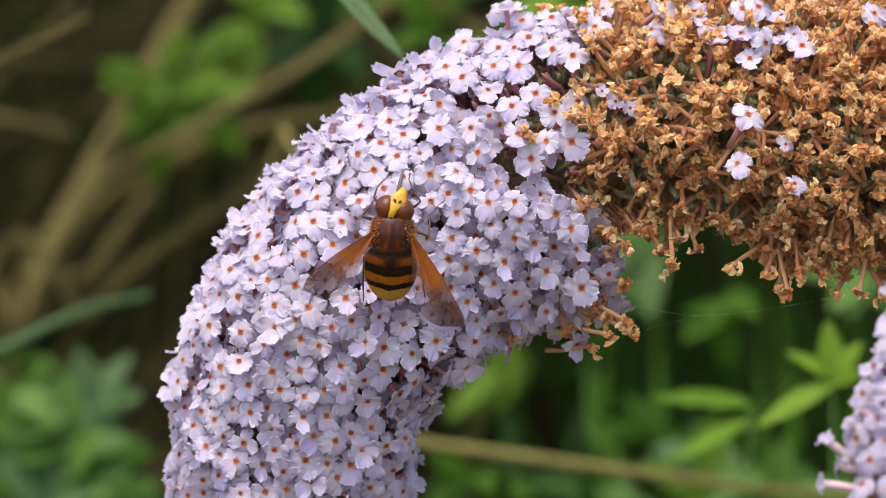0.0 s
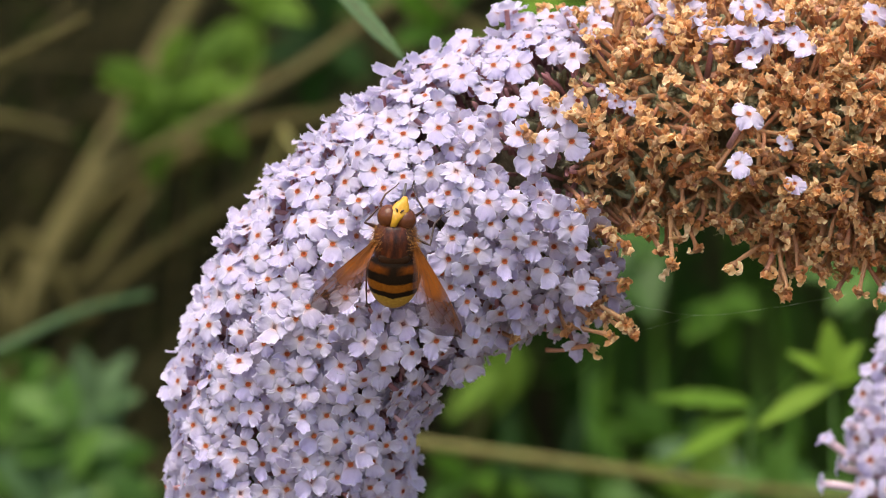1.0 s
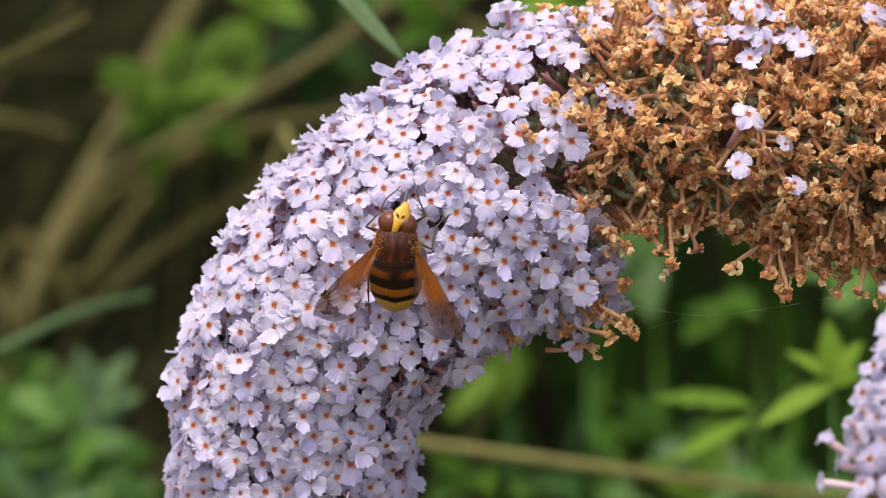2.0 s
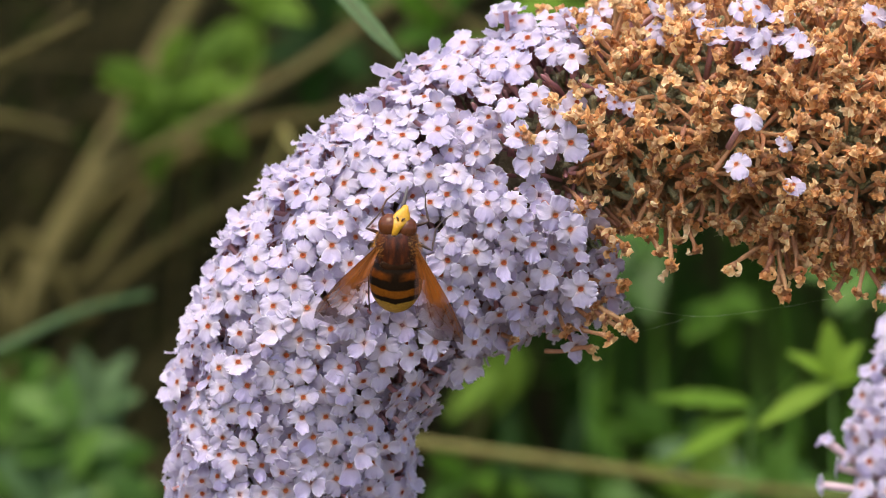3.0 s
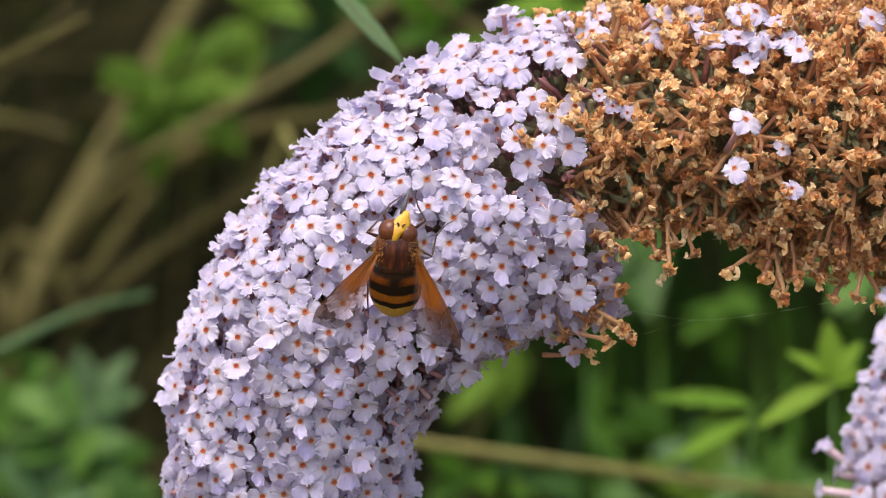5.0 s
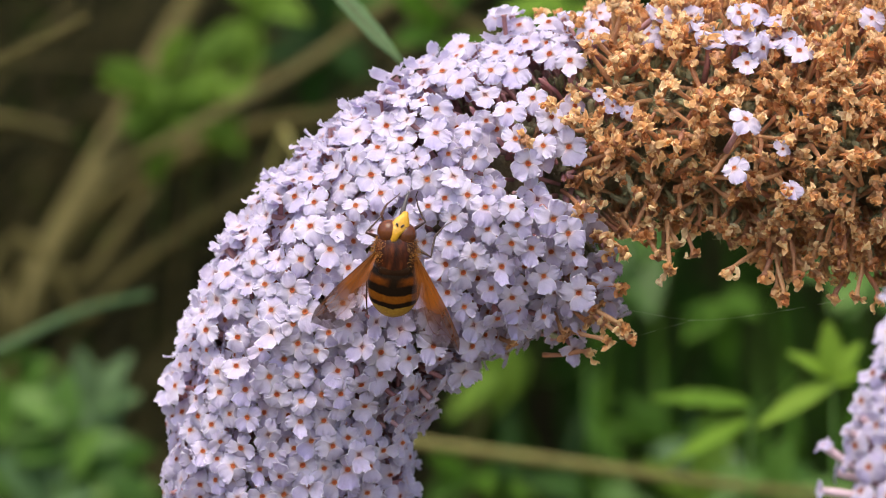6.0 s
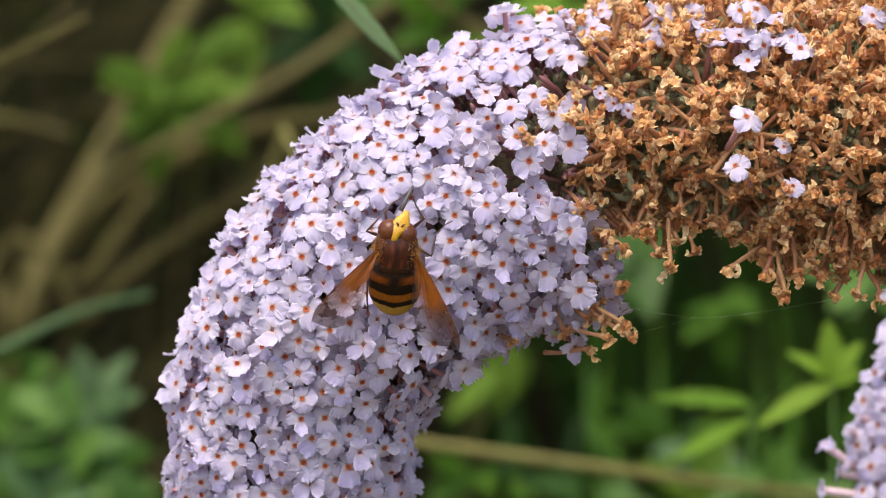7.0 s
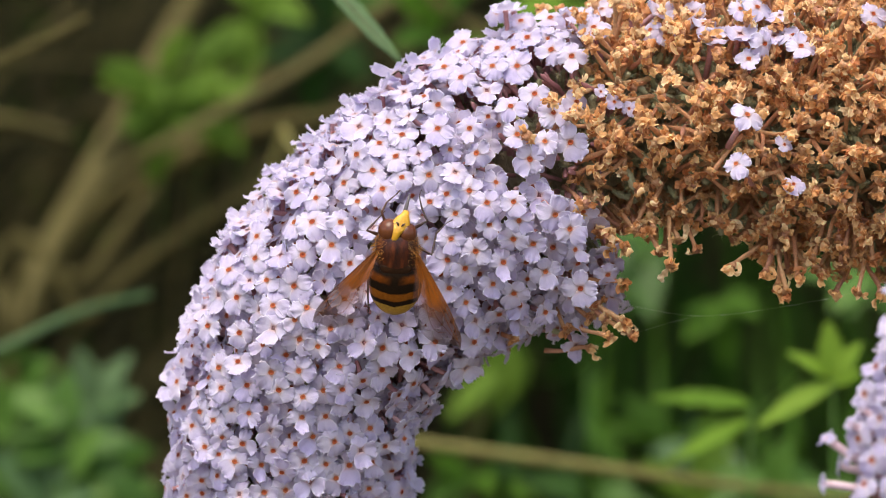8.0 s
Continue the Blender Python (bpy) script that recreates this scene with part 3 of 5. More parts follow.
# ---- florets ----
def lobe(shape, r, angle, length, width, curl, cup, fine, mat):
    """One rounded, frilled lobe of a floret; the throat is the origin and the face is +z (mm)."""
    nu, nv = (8, 17) if fine else (6, 9)
    twist, lean = r.uniform(-0.3, 0.3), r.uniform(-0.2, 0.2)
    frill = [r.uniform(-1, 1) for _ in range(nv)]
    frill = [0.5 * frill[j] + 0.35 * frill[j - 1] + 0.3 * frill[j - 2] for j in range(nv)]
    nick = r.uniform(-0.1, 0.22)
    ragged = [[r.uniform(-1, 1) for _ in range(nu)] for _ in range(2)]
    wave, shift = r.uniform(0.05, 0.22), r.uniform(0, 6.3)
    scallop, beat = r.uniform(0.06, 0.15), r.uniform(7.0, 11.5)
    rows = []
    for i in range(nu):
        u = (i / (nu - 1)) ** 0.85
        bulge = abs((u - 0.7) / (0.76 if u < 0.7 else 0.335))
        half = max(0.34, width * max(0.0, 1 - bulge ** (1.75 if u < 0.7 else 3.0)) ** 0.55)
        row = []
        for j in range(nv):
            v = 2 * j / (nv - 1) - 1
            tip = u ** 5
            along = 0.31 + length * (u - 0.13 * u * u * v * v) + tip * (0.26 * frill[j] + scallop * math.cos(beat * v + shift) - nick * (1 - abs(v)))
            side = half * v * (1 + 0.2 * ragged[v > 0][i] * u * abs(v)) + lean * u * u
            up = 0.14 * ragged[v > 0][i] * u * v * v + cup * v * v * u - curl * u * u + twist * v * u + (0.17 * frill[j] + 1.6 * scallop * math.sin(beat * v + shift)) * u ** 4 + wave * math.sin(4.2 * v + shift + 2 * u) * u
            x = along * math.cos(angle) - side * math.sin(angle)
            y = along * math.sin(angle) + side * math.cos(angle)
            row.append((x * MM, y * MM, up * MM))
        rows.append(row)
    return sheet(rows, mat, 0.05 * MM if fine else 0.0, shape)


def corolla(seed, fine=True, closed=0.0):
    """Materials: 0 petal, 1 tube."""
    r = random.Random(seed)
    s = Shape()
    size = r.uniform(0.86, 1.06)
    for k in range(4):
        a = math.pi / 2 * k + r.uniform(-0.2, 0.2)
        curl = r.gauss((0.3, 0.55, 0.3, 0.0)[k], 0.6) + (1.1 if r.random() < 0.2 else 0.0) - closed * r.uniform(0.2, 1.0)
        big = (1.0, 0.95, 1.0, 1.12)[k] * size
        lobe(s, r, a, 2.5 * big * r.uniform(0.85, 1.12), 1.54 * big * r.uniform(0.82, 1.12), curl, r.uniform(-0.45, 0.5), fine, 0)
    bend = Vector((r.uniform(-0.8, 0.8), r.uniform(-0.8, 0.8), 0))
    pts = [Vector((0, 0, -0.3)), Vector((0, 0, -0.8)), bend * 0.3 + Vector((0, 0, -4)), bend + Vector((0, 0, -8.5))]
    tube([p * MM for p in pts], [0.62 * MM, 0.5 * MM, 0.5 * MM, 0.55 * MM], 7 if fine else 5, 1, s)
    return s


def throat_shape():
    s = Shape()
    rings = 3
    verts = [(0, 0, -0.05 * MM)]
    faces = []
    for i in range(1, rings + 1):
        for k in range(9):
            a = 2 * math.pi * k / 9
            q = 0.45 * i / rings * (1 + 0.07 * math.sin(2 * a + 1))
            verts.append((q * math.cos(a) * MM, q * math.sin(a) * MM, (0.06, 0.15, 0.16)[i - 1] * MM))
    for k in range(9):
        faces.append((0, 1 + k, 1 + (k + 1) % 9))
        for i in range(rings - 1):
            a, b = 1 + i * 9 + k, 1 + i * 9 + (k + 1) % 9
            faces.append((a, a + 9, b + 9, b))
    return s.take(verts, faces, 0, [(0.0, 0.5)] + [(i / rings, 0.5) for i in range(1, rings + 1) for _ in range(9)])


def spent_shape(seed, fine=True):
    """A withered floret: bent tube, shrivelled curled lobes. Materials: 0 lobes, 1 tube."""
    r = random.Random(seed)
    s = Shape()
    bend = Vector((r.uniform(-1.6, 1.6), r.uniform(-1.6, 1.6), 0))
    long = r.uniform(7.5, 10.5)
    pts = curve_points([bend * 1.2 + Vector((0, 0, -long)), bend * 0.8 + Vector((0, 0, -long * 0.6)), bend * 0.15 + Vector((0, 0, -long * 0.25)), Vector((0, 0, -0.8)), Vector((0, 0, 0))], 2) + [Vector((0, 0, -0.6)), Vector((0, 0, -1.6))]
    n = len(pts) - 2
    radii = [(0.34 + 0.12 * math.sin(i * 1.7 + seed) * 0.5 + (0.45 if i == n - 1 else 0.2 if i == n - 2 else 0)) * MM for i in range(n)] + [0.48 * MM, 0.18 * MM]
    tube([p * MM for p in pts], radii, 6 if fine else 4, 1, s)
    for k in range(4):
        if r.random() < 0.08:
            continue
        a = math.pi / 2 * k + r.uniform(-0.5, 0.5)
        length, width = r.uniform(1.5, 2.6), r.uniform(0.4, 0.72)
        ripple, phase, beat = r.uniform(0.12, 0.3), r.uniform(0, 6.3), r.uniform(9, 14)
        fate = r.random()
        curl = r.uniform(-8.5, -4.5) if fate < 0.68 else r.uniform(3.0, 6.5) if fate < 0.94 else r.uniform(-1.5, 1.0)
        roll, skew = r.choice((-1, 1)) * r.uniform(0.8, 2.6), r.uniform(-0.7, 0.7)
        nu, nv = (12, 9) if fine else (7, 5)
        place = Vector((r.uniform(0, 40), r.uniform(0, 40), r.uniform(0, 40)))
        rows = []
        along, up, bend_now = 0.42, -0.05, r.uniform(0.2, 1.2)
        for i in range(nu):
            u = i / (nu - 1)
            half = 0.2 + (width - 0.2) * min(1.0, 2.4 * u) * max(0.5, 1 - max(0.0, (u - 0.75) / 0.42) ** 2)
            row = []
            for j in range(nv):
                v = 2 * j / (nv - 1) - 1
                side = half * math.sin(roll * u * v) / (roll * u) if abs(roll * u) > 0.05 else half * v
                crumple = noise.noise(place + Vector((u * length, v * half, 0)) * 2.6)
                lift = half * (1 - math.cos(roll * u * v)) * (1 if roll > 0 else -1) + ripple * math.sin(beat * u + phase + (2.2 if v > 0 else 0)) * abs(v) ** 1.5 * min(1, 2 * u) + 0.42 * crumple * min(1, 2 * u)
                side += skew * u * u + 0.12 * v * math.sin(beat * u + 2 * phase) * u
                x = along - lift * math.sin(bend_now)
                z = up + lift * math.cos(bend_now)
                row.append(((x * math.cos(a) - side * math.sin(a)) * MM, (x * math.sin(a) + side * math.cos(a)) * MM, z * MM))
            rows.append(row)
            bend_now += curl / nu * (0.5 + u)
            along += length / nu * math.cos(bend_now)
            up += length / nu * math.sin(bend_now)
        sheet(rows, 0, 0.0, s)
    return s


def calyx_shape(seed):
    """A small woolly cup."""
    r = random.Random(seed)
    pts = [Vector((0, 0, 0)), Vector((0, 0, 1.0)), Vector((r.uniform(-0.3, 0.3), r.uniform(-0.3, 0.3), 2.3)), Vector((0, 0, 3.0))]
    s = tube([p * MM for p in pts], [0.22 * MM, 0.42 * MM, 0.46 * MM, 0.3 * MM], 6)
    for i in range(46):
        a, h = r.uniform(0, 6.3), r.uniform(-0.5, 3.1)
        b = Vector((math.cos(a) * 0.38, math.sin(a) * 0.38, h)) * MM
        d = Vector((math.cos(a + r.uniform(-0.6, 0.6)), math.sin(a), r.uniform(-0.3, 1.2))).normalized() * r.uniform(0.4, 1.2) * MM
        w = Vector((-math.sin(a), math.cos(a), 0)) * 0.06 * MM
        s.take([b - w, b + w, b + d], [(0, 1, 2)])
    return s


FINE_FLORETS = [corolla(100 + i).mesh("floret", [PETAL, TUBE]) for i in range(24)]
HALF_FLORETS = [corolla(150 + i, True, 1.9).mesh("floret", [PETAL, TUBE]) for i in range(12)]
ROUGH_FLORETS = [corolla(100 + i, False) for i in range(12)]
SHUT_FLORETS = [corolla(150 + i, False, 1.9) for i in range(12)]
THROAT_MESH = throat_shape().mesh("throat", [EYE_MAT])
FINE_SPENT = [spent_shape(300 + i).mesh("spent_floret", [SPENT, SPENT_TUBE]) for i in range(24)]
FINE_SHAPES = [spent_shape(300 + i) for i in range(16)]
ROUGH_SPENT = [spent_shape(300 + i, False) for i in range(16)]
THROAT = throat_shape()
CALYXES = [calyx_shape(500 + i) for i in range(6)]


class Spine:
    """The bent axis of a spike: points (mm) with a radius each."""

    def __init__(self, rows, recede=lambda v: 0.0):
        pts = curve_points([(u, recede(v), v) for u, v, _ in rows], 12)
        rad = curve_points([(r, 0, 0) for _, _, r in rows], 12)
        self.p = np.array([[q.x, q.y, q.z] for q in pts])
        self.r = np.array([q.x for q in rad])
        self.s = np.concatenate([[0], np.cumsum(np.linalg.norm(np.diff(self.p, axis=0), axis=1))])

    def ring(self, s):
        c = Vector([float(np.interp(s, self.s, self.p[:, i])) for i in range(3)])
        e = Vector([float(np.interp(s + 1.0, self.s, self.p[:, i])) - float(np.interp(s - 1.0, self.s, self.p[:, i])) for i in range(3)]).normalized()
        return c, e, float(np.interp(s, self.s, self.r))


SPIKE_ROWS = [(-29.0, -66, 21.2), (-28.0, -50, 22.7), (-27.0, -36, 23.2), (-24.2, -22.5, 24.0), (-18.0, -11.3, 25.5), (-8.7, -1.5, 26.7), (2.0, 6.7, 27.2), (12.5, 13.4, 26.3), (23.5, 18.5, 23.6), (36.6, 21.5, 23.8), (51.6, 22.4, 26.0), (66.6, 21.6, 28.0), (84, 18.5, 29.3), (102, 14, 29)]


def hangs_back(v):
    """How far the drooping tip swings away behind the rest (mm)."""
    return 20.0 * (max(0.0, -8 - v) / 58) ** 1.3


def across(e):
    """Two ways square to the axis e: in the plane of the arch, and out of it towards the near side."""
    n = Vector((-e.z, 0, e.x)).normalized()
    near = e.cross(n)
    return n, near if near.y < 0 else -near


def scatter(spine, gap, tries, rng, keep, swell, taken=()):
    """Places on the spike's skin at least gap mm apart: (place, outward, along the axis)."""
    got, out = np.array([tuple(q) for q in taken]).reshape(-1, 3), []
    total = float(spine.s[-1])
    for _ in range(tries):
        s, th = rng.uniform(0, total), rng.uniform(0, 2 * math.pi)
        c, e, rad = spine.ring(s)
        if rng.random() > rad / 29:
            continue
        n, near = across(e)
        d = (n * math.cos(th) + near * math.sin(th)).normalized()
        q = c + d * (rad + swell(c, d))
        g = gap(q)
        if not keep(q, d, rng):
            continue
        a = np.array(q)
        if len(got) and np.min(np.sum((got - a) ** 2, axis=1)) < g * g:
            continue
        got = np.vstack([got, a])
        out.append((q, d, e))
    return out


LOWER_FLORETS = [(-35.6, -14.8), (-39.2, -20.9), (-38.8, -24.5), (-34.3, -24.0), (-30.1, -21.7), (-28.8, -24.8), (-34.0, -28.9), (-40.2, -30.2), (-41.7, -34.9), (-35.1, -34.3), (-36.5, -37.5), (-29.8, -35.5), (-39.5, -40.0), (-44.8, -43.6), (-31.4, -42.9), (-27.7, -42.5), (-24.4, -37.3), (-25.9, -34.3), (-25.1, -15.8), (-25.3, -21.4), (-24.6, -26.0), (-24.8, -29.6), (-19.7, -13.9), (-16.2, -12.6), (-21.9, -17.1), (-18.2, -20.6), (-21.0, -24.8), (-17.7, -27.0), (-20.7, -29.4), (-19.2, -33.9), (-20.7, -37.9), (-16.6, -38.1), (-16.5, -32.4), (-13.0, -31.5), (-10.4, -34.7), (-12.7, -37.6), (-10.8, -21.1), (-10.6, -17.3), (-5.7, -18.3), (-1.9, -25.7), (-5.3, -23.5), (-1.4, -16.1), (-7.9, -25.5), (-41.1, -13.6)]
FLANK_FLORETS = [(-22.7, 13.1), (-22.1, 8.9), (-22.8, 4.7), (-17.8, 4.7), (-19.4, 0.7), (-24.5, -1.1), (-32.8, -1.7), (-32.5, 2.1), (-37.4, -3.8), (-36.0, -8.6), (-26.0, -6.5), (-29.7, -10.0), (-23.8, -10.3), (-17.2, -8.7), (-25.9, -12.4), (-25.5, 9.9), (-9.3, 22.4), (-8.0, 16.3), (-12.1, 13.8), (-14.8, 8.4), (-10.4, 10.6), (-2.2, 13.1), (-2.1, 8.4), (0.9, 9.8), (2.4, 6.4), (4.9, 10.4), (8.0, 8.3), (8.4, 4.5), (-0.6, 21.2), (-0.5, 25.4), (-6.9, 20.1), (-10.9, 18.6), (-14.9, 16.6)]
UPPER_FLORETS = [(5.9, -0.2), (0.9, -1.8), (4.0, -3.2), (1.2, -6.7), (4.1, -9.2), (8.9, -5.9), (10.8, -2.1), (12.6, 2.0), (16.1, 1.2), (13.6, 5.2), (12.7, 8.5), (20.0, 6.3), (22.6, 3.8), (18.2, -3.7), (12.6, -7.5), (24.4, -6.6), (18.1, -10.8), (9.1, 32.2), (13.5, 32.2), (15.3, 37.2), (19.5, 35.1), (23.1, 34.0), (16.5, 27.4), (12.3, 25.2), (19.8, 24.1), (13.4, 20.3), (18.3, 19.1), (22.8, 19.0), (15.6, 16.0), (5.0, 21.3), (6.2, 17.0), (3.6, 30.2), (0.6, 32.0), (19.4, 40.6), (24.6, 41.2), (27.0, 39.0), (14.2, 40.0)]


def skin(spine, u, v, swell):
    """The place on the spike's near side that lies at (u, v), and its outward way."""
    k = 1.0
    for _ in range(5):
        p = Vector((u * k, 0, v * k))
        i = int(np.argmin((spine.p[:, 0] - p.x) ** 2 + (spine.p[:, 2] - p.z) ** 2))
        c = Vector([float(a) for a in spine.p[i]])
        flat = Vector((p.x - c.x, 0, p.z - c.z))
        reach = float(spine.r[i]) + swell(c, flat.normalized())
        y = c.y - math.sqrt(max(reach * reach - flat.length_squared, 4.0))
        k = (REACH + y * MM) / REACH
    q = Vector((p.x, y, p.z))
    e = Vector([float(a) for a in spine.p[min(i + 1, len(spine.p) - 1)] - spine.p[max(i - 1, 0)]]).normalized()
    out = q - c
    return q, (out - e * out.dot(e)).normalized()


def fading_edge(q):
    """How far a place lies on the withered side of the boundary between fresh and spent florets (mm)."""
    edge = float(np.interp(q.z, [-22, -16, 4, 14, 31, 44], [36, 34, 27.5, 23.0, 25.0, 29]))
    return q.x - edge + 3.0 * noise.noise(q * 0.22)


# hollows in the cover of florets where their tubes show: middle and half width and height (mm)
HOLLOWS = [(3.5, 26, 4.6, 3.4), (14.5, 29.6, 6, 1.9), (23, 30.5, 4, 3), (8, 15.2, 3.2, 2.4), (-20.5, 10.4, 2.8, 1.3), (-33, -31.6, 2.2, 2.2), (-4.5, -20.5, 4.2, 3.6), (-11, -31, 3.6, 2.4), (-8, -22, 3, 2), (-15, -25, 2, 2), (-9, -38, 2.2, 2), (27, -7.5, 2.6, 7), (23.5, -13.5, 3, 2)]


def in_hollow(q):
    k = REACH / (REACH + q.y * MM)
    return q.y < 2 and any(((q.x * k - u) / a) ** 2 + ((q.z * k - v) / b) ** 2 < 1 for u, v, a, b in HOLLOWS)


def build_spike():
    spine = Spine(SPIKE_ROWS, hangs_back)
    rng = random.Random(7)
    origin = at(0, 0, 0)
    ob = thing("buddleja_flower_spike", "arching buddleja flower spike, pale lilac florets, withered brown towards its base", "flower", Matrix.Translation(origin))

    # the stalk runs on from the withered end and bends down to the soil
    stalk = curve_points([Vector((p[0], hangs_back(p[1]), p[1])) * MM for p in SPIKE_ROWS] + [Vector((0.135, 0.01, 0.012)), Vector((0.2, 0.04, -0.06)), Vector((0.27, 0.08, -0.45)), Vector((0.28, 0.12, bank(0.28, 0.12) - EYE_HEIGHT - 0.02))], 6)
    k = len(stalk)
    part("stalk", tube(stalk, [(0.9 + 2.2 * i / k) * MM for i in range(k)], 8), [STALK], ob, "green-grey stalk")

    # dark heart of packed flower stalks
    core = Shape()
    verts, faces = [], []
    rings, sides = 90, 28
    for i in range(rings):
        s = spine.s[-1] * i / (rings - 1)
        c, e, rad = spine.ring(s)
        n, near = across(e)
        for j in range(sides):
            a = 2 * math.pi * j / sides
            d = n * math.cos(a) + near * math.sin(a)
            q = c + d * rad * 0.38
            verts.append((q + d * rad * (0.16 * noise.noise(q * 0.35) + 0.1 * noise.noise(q * 1.1))) * MM)
    for i in range(rings - 1):
        for j in range(sides):
            a, b = i * sides + j, i * sides + (j + 1) % sides
            faces.append((a, b, b + sides, a + sides))
    core.take(verts, faces)
    part("flower_stalk_mass", core, [CORE], ob, "dark packed flower stalks")

    # fresh florets
    def swell(c, d):
        hang = 10.0 * math.exp(-((c.x - 16) / 8) ** 2) * max(0.0, -d.z) ** 3
        inner = math.exp(-((c.x + d.x * 26 + 1) / 9) ** 2 - ((c.z + d.z * 26 + 22) / 9) ** 2)
        return hang - 1.0 - 2.0 * inner + 1.3 * noise.noise((c + d * 26) * 0.13)

    def thin(q):
        return q.z > 9 and fading_edge(q) > -15

    def fresh(q, d, r):
        w = fading_edge(q)
        if in_hollow(q) or thin(q) and q.y < -4 and r.random() < 0.8:
            return False
        inner = math.exp(-((q.x + 8) / 9) ** 2 - ((q.z + 24) / 11) ** 2)
        if q.y < 0 and r.random() < 0.7 * inner:
            return False
        return w < -6 or r.random() < max(0.0, 0.75 - 0.13 * (w + 6))

    known = []
    for u, v in LOWER_FLORETS + FLANK_FLORETS + UPPER_FLORETS:
        q, d = skin(spine, u, v, swell)
        known.append((q, (d + Vector((0, -0.4, 0.0))).normalized(), Vector((1, 0, 0))))
    spots = known + scatter(spine, lambda q: (5.5 if thin(q) else 3.8) if q.y < -13 else 3.0, 38000, rng, fresh, swell, [k[0] for k in known])
    # lone fresh florets among the withered ones
    lone = [(53, 38.9, -22), (57.3, 37.1, -24), (62.4, 38.8, -23), (63.7, 36.1, -26), (54.5, 34.6, -25), (59, 39.4, -22), (46.5, 40, -19), (48.2, 38.4, -21), (44.5, 42.6, -15), (38.5, 42.1, -14), (37, 40.1, -17), (56, 44, -18), (53, 43.8, -18), (65.8, 27.7, -23), (54.2, 24, -29.5), (52.2, 15.2, -29.5), (76.6, 43, -20), (60, 42.6, -19)]
    for u, v, y in lone:
        q = Vector((u * (REACH + y * MM) / REACH, y, v * (REACH + y * MM) / REACH))
        d = (q - Vector((u, 12, 18))).normalized()
        spots.append((q, d, Vector((1, 0, 0))))
    tufts = [(9.2, 43.5, -4), (11.2, 42, -6), (12.5, 43, 0)]
    for u, v, y in tufts:
        spots.append((Vector((u, y, v)), Vector((-0.3, -0.35, 0.9)), Vector((1, 0, 0))))

    # a low cluster that hangs beside the first withered ones
    for u, v, y in ((25.2, -14.5, -10), (24.2, -17.6, -8), (28.4, -3.0, -11)):
        spots.append((Vector((u, y, v)), Vector((0.35, -0.65, -0.45)), Vector((1, 0, 0))))
    spots.sort(key=lambda p: p[0].y)
    rest, rest_throats, calyxes = [], [], []
    sure = {id(k) for k in known}
    for i, spot in enumerate(spots):
        q, d, e = spot
        jit = Vector((rng.uniform(-1, 1), rng.uniform(-1, 1), rng.uniform(-1, 1)))
        # those on the inner side of the bend nod away
        nod = math.exp(-((q.x + 3) / 8) ** 2 - ((q.z + 26) / 10) ** 2) if q.y < 5 else 0.0
        out = d + jit * (0.28 if id(spot) in sure else 0.6) + Vector((0, -0.25, 0.12)) + Vector((0.55, 0.3, -0.75)) * nod
        place = (q + d * (0.6 if id(spot) in sure else rng.uniform(-1.5, 0.1) if q.x < 4 and d.z > 0.2 else rng.uniform(-2.6, 0.6))) * MM
        m = facing(place, out, (0.1, 0, 1), rng.gauss(0, 0.4)) @ Matrix.Scale(rng.uniform(0.95, 1.12) if id(spot) in sure else rng.uniform(0.84, 1.08), 4)
        # on the far slope many are half shut, their throats hidden
        shut = id(spot) not in sure and rng.random() < (0.8 if q.x < 4 and q.z > -14 else 0.35)
        pick = rng.randrange(24)
        if i < 300:
            f = part("floret", HALF_FLORETS[pick // 2] if shut else FINE_FLORETS[pick], None, ob, m=m)
            if not shut:
                part("throat", THROAT_MESH, None, f)
        else:
            rest.append(((SHUT_FLORETS if shut else ROUGH_FLORETS)[pick // 2], m))
            if not shut:
                rest_throats.append((THROAT, m))
        calyxes.append((CALYXES[i % 6], facing(place - d * 10.5 * MM, d)))
    # a lower layer that shows between them
    for q, d, e in scatter(spine, lambda q: 3.0, 22000, rng, lambda q, d, r: fresh(q, d, r) and not (thin(q) and r.random() < 0.9) and not (q.z < -14 and q.x > -36 and r.random() < 0.5), lambda c, d: swell(c, d) - 3.6):
        jit = Vector((rng.uniform(-1, 1), rng.uniform(-1, 1), rng.uniform(-1, 1)))
        m = facing(q * MM, d + jit * 0.5, (0, 0, 1), rng.uniform(0, 6.3))
        rest.append((ROUGH_FLORETS[rng.randrange(12)], m))
        rest_throats.append((THROAT, m))
    tagged(part("floret_mass", joined(rest), [PETAL, TUBE], ob, "pale lilac florets"), kind="stuff")
    # bare mauve tubes where the florets thin out
    bare = []
    for q, d, e in scatter(spine, lambda q: 2.3, 14000, rng, lambda q, d, r: d.y < -0.15 and (thin(q + d * 8) and fading_edge(q + d * 8) < 5 or in_hollow(q + d * 9)), lambda c, d: -11.5):
        jit = Vector((rng.uniform(-1, 1), rng.uniform(-1, 1), rng.uniform(-1, 1)))
        way = (d + jit * 0.4 + Vector((-0.35, 0, 0.1))).normalized()
        bend = Vector((rng.uniform(-1, 1), 0, rng.uniform(-1, 1)))
        long = rng.uniform(7.5, 10.5)
        line = [q, q + way * long * 0.5 + bend * 0.5, q + way * long * 0.92, q + way * long]
        bare.append((tube([p * MM for p in line], [0.36 * MM, 0.42 * MM, 0.44 * MM, 0.12 * MM], 6), Matrix()))
    tagged(part("tube_mass", joined(bare), [TUBE], ob, "bare mauve floret tubes"), kind="stuff")
    tagged(part("throat_mass", joined(rest_throats), [EYE_MAT], ob, "orange floret throats"), kind="stuff")

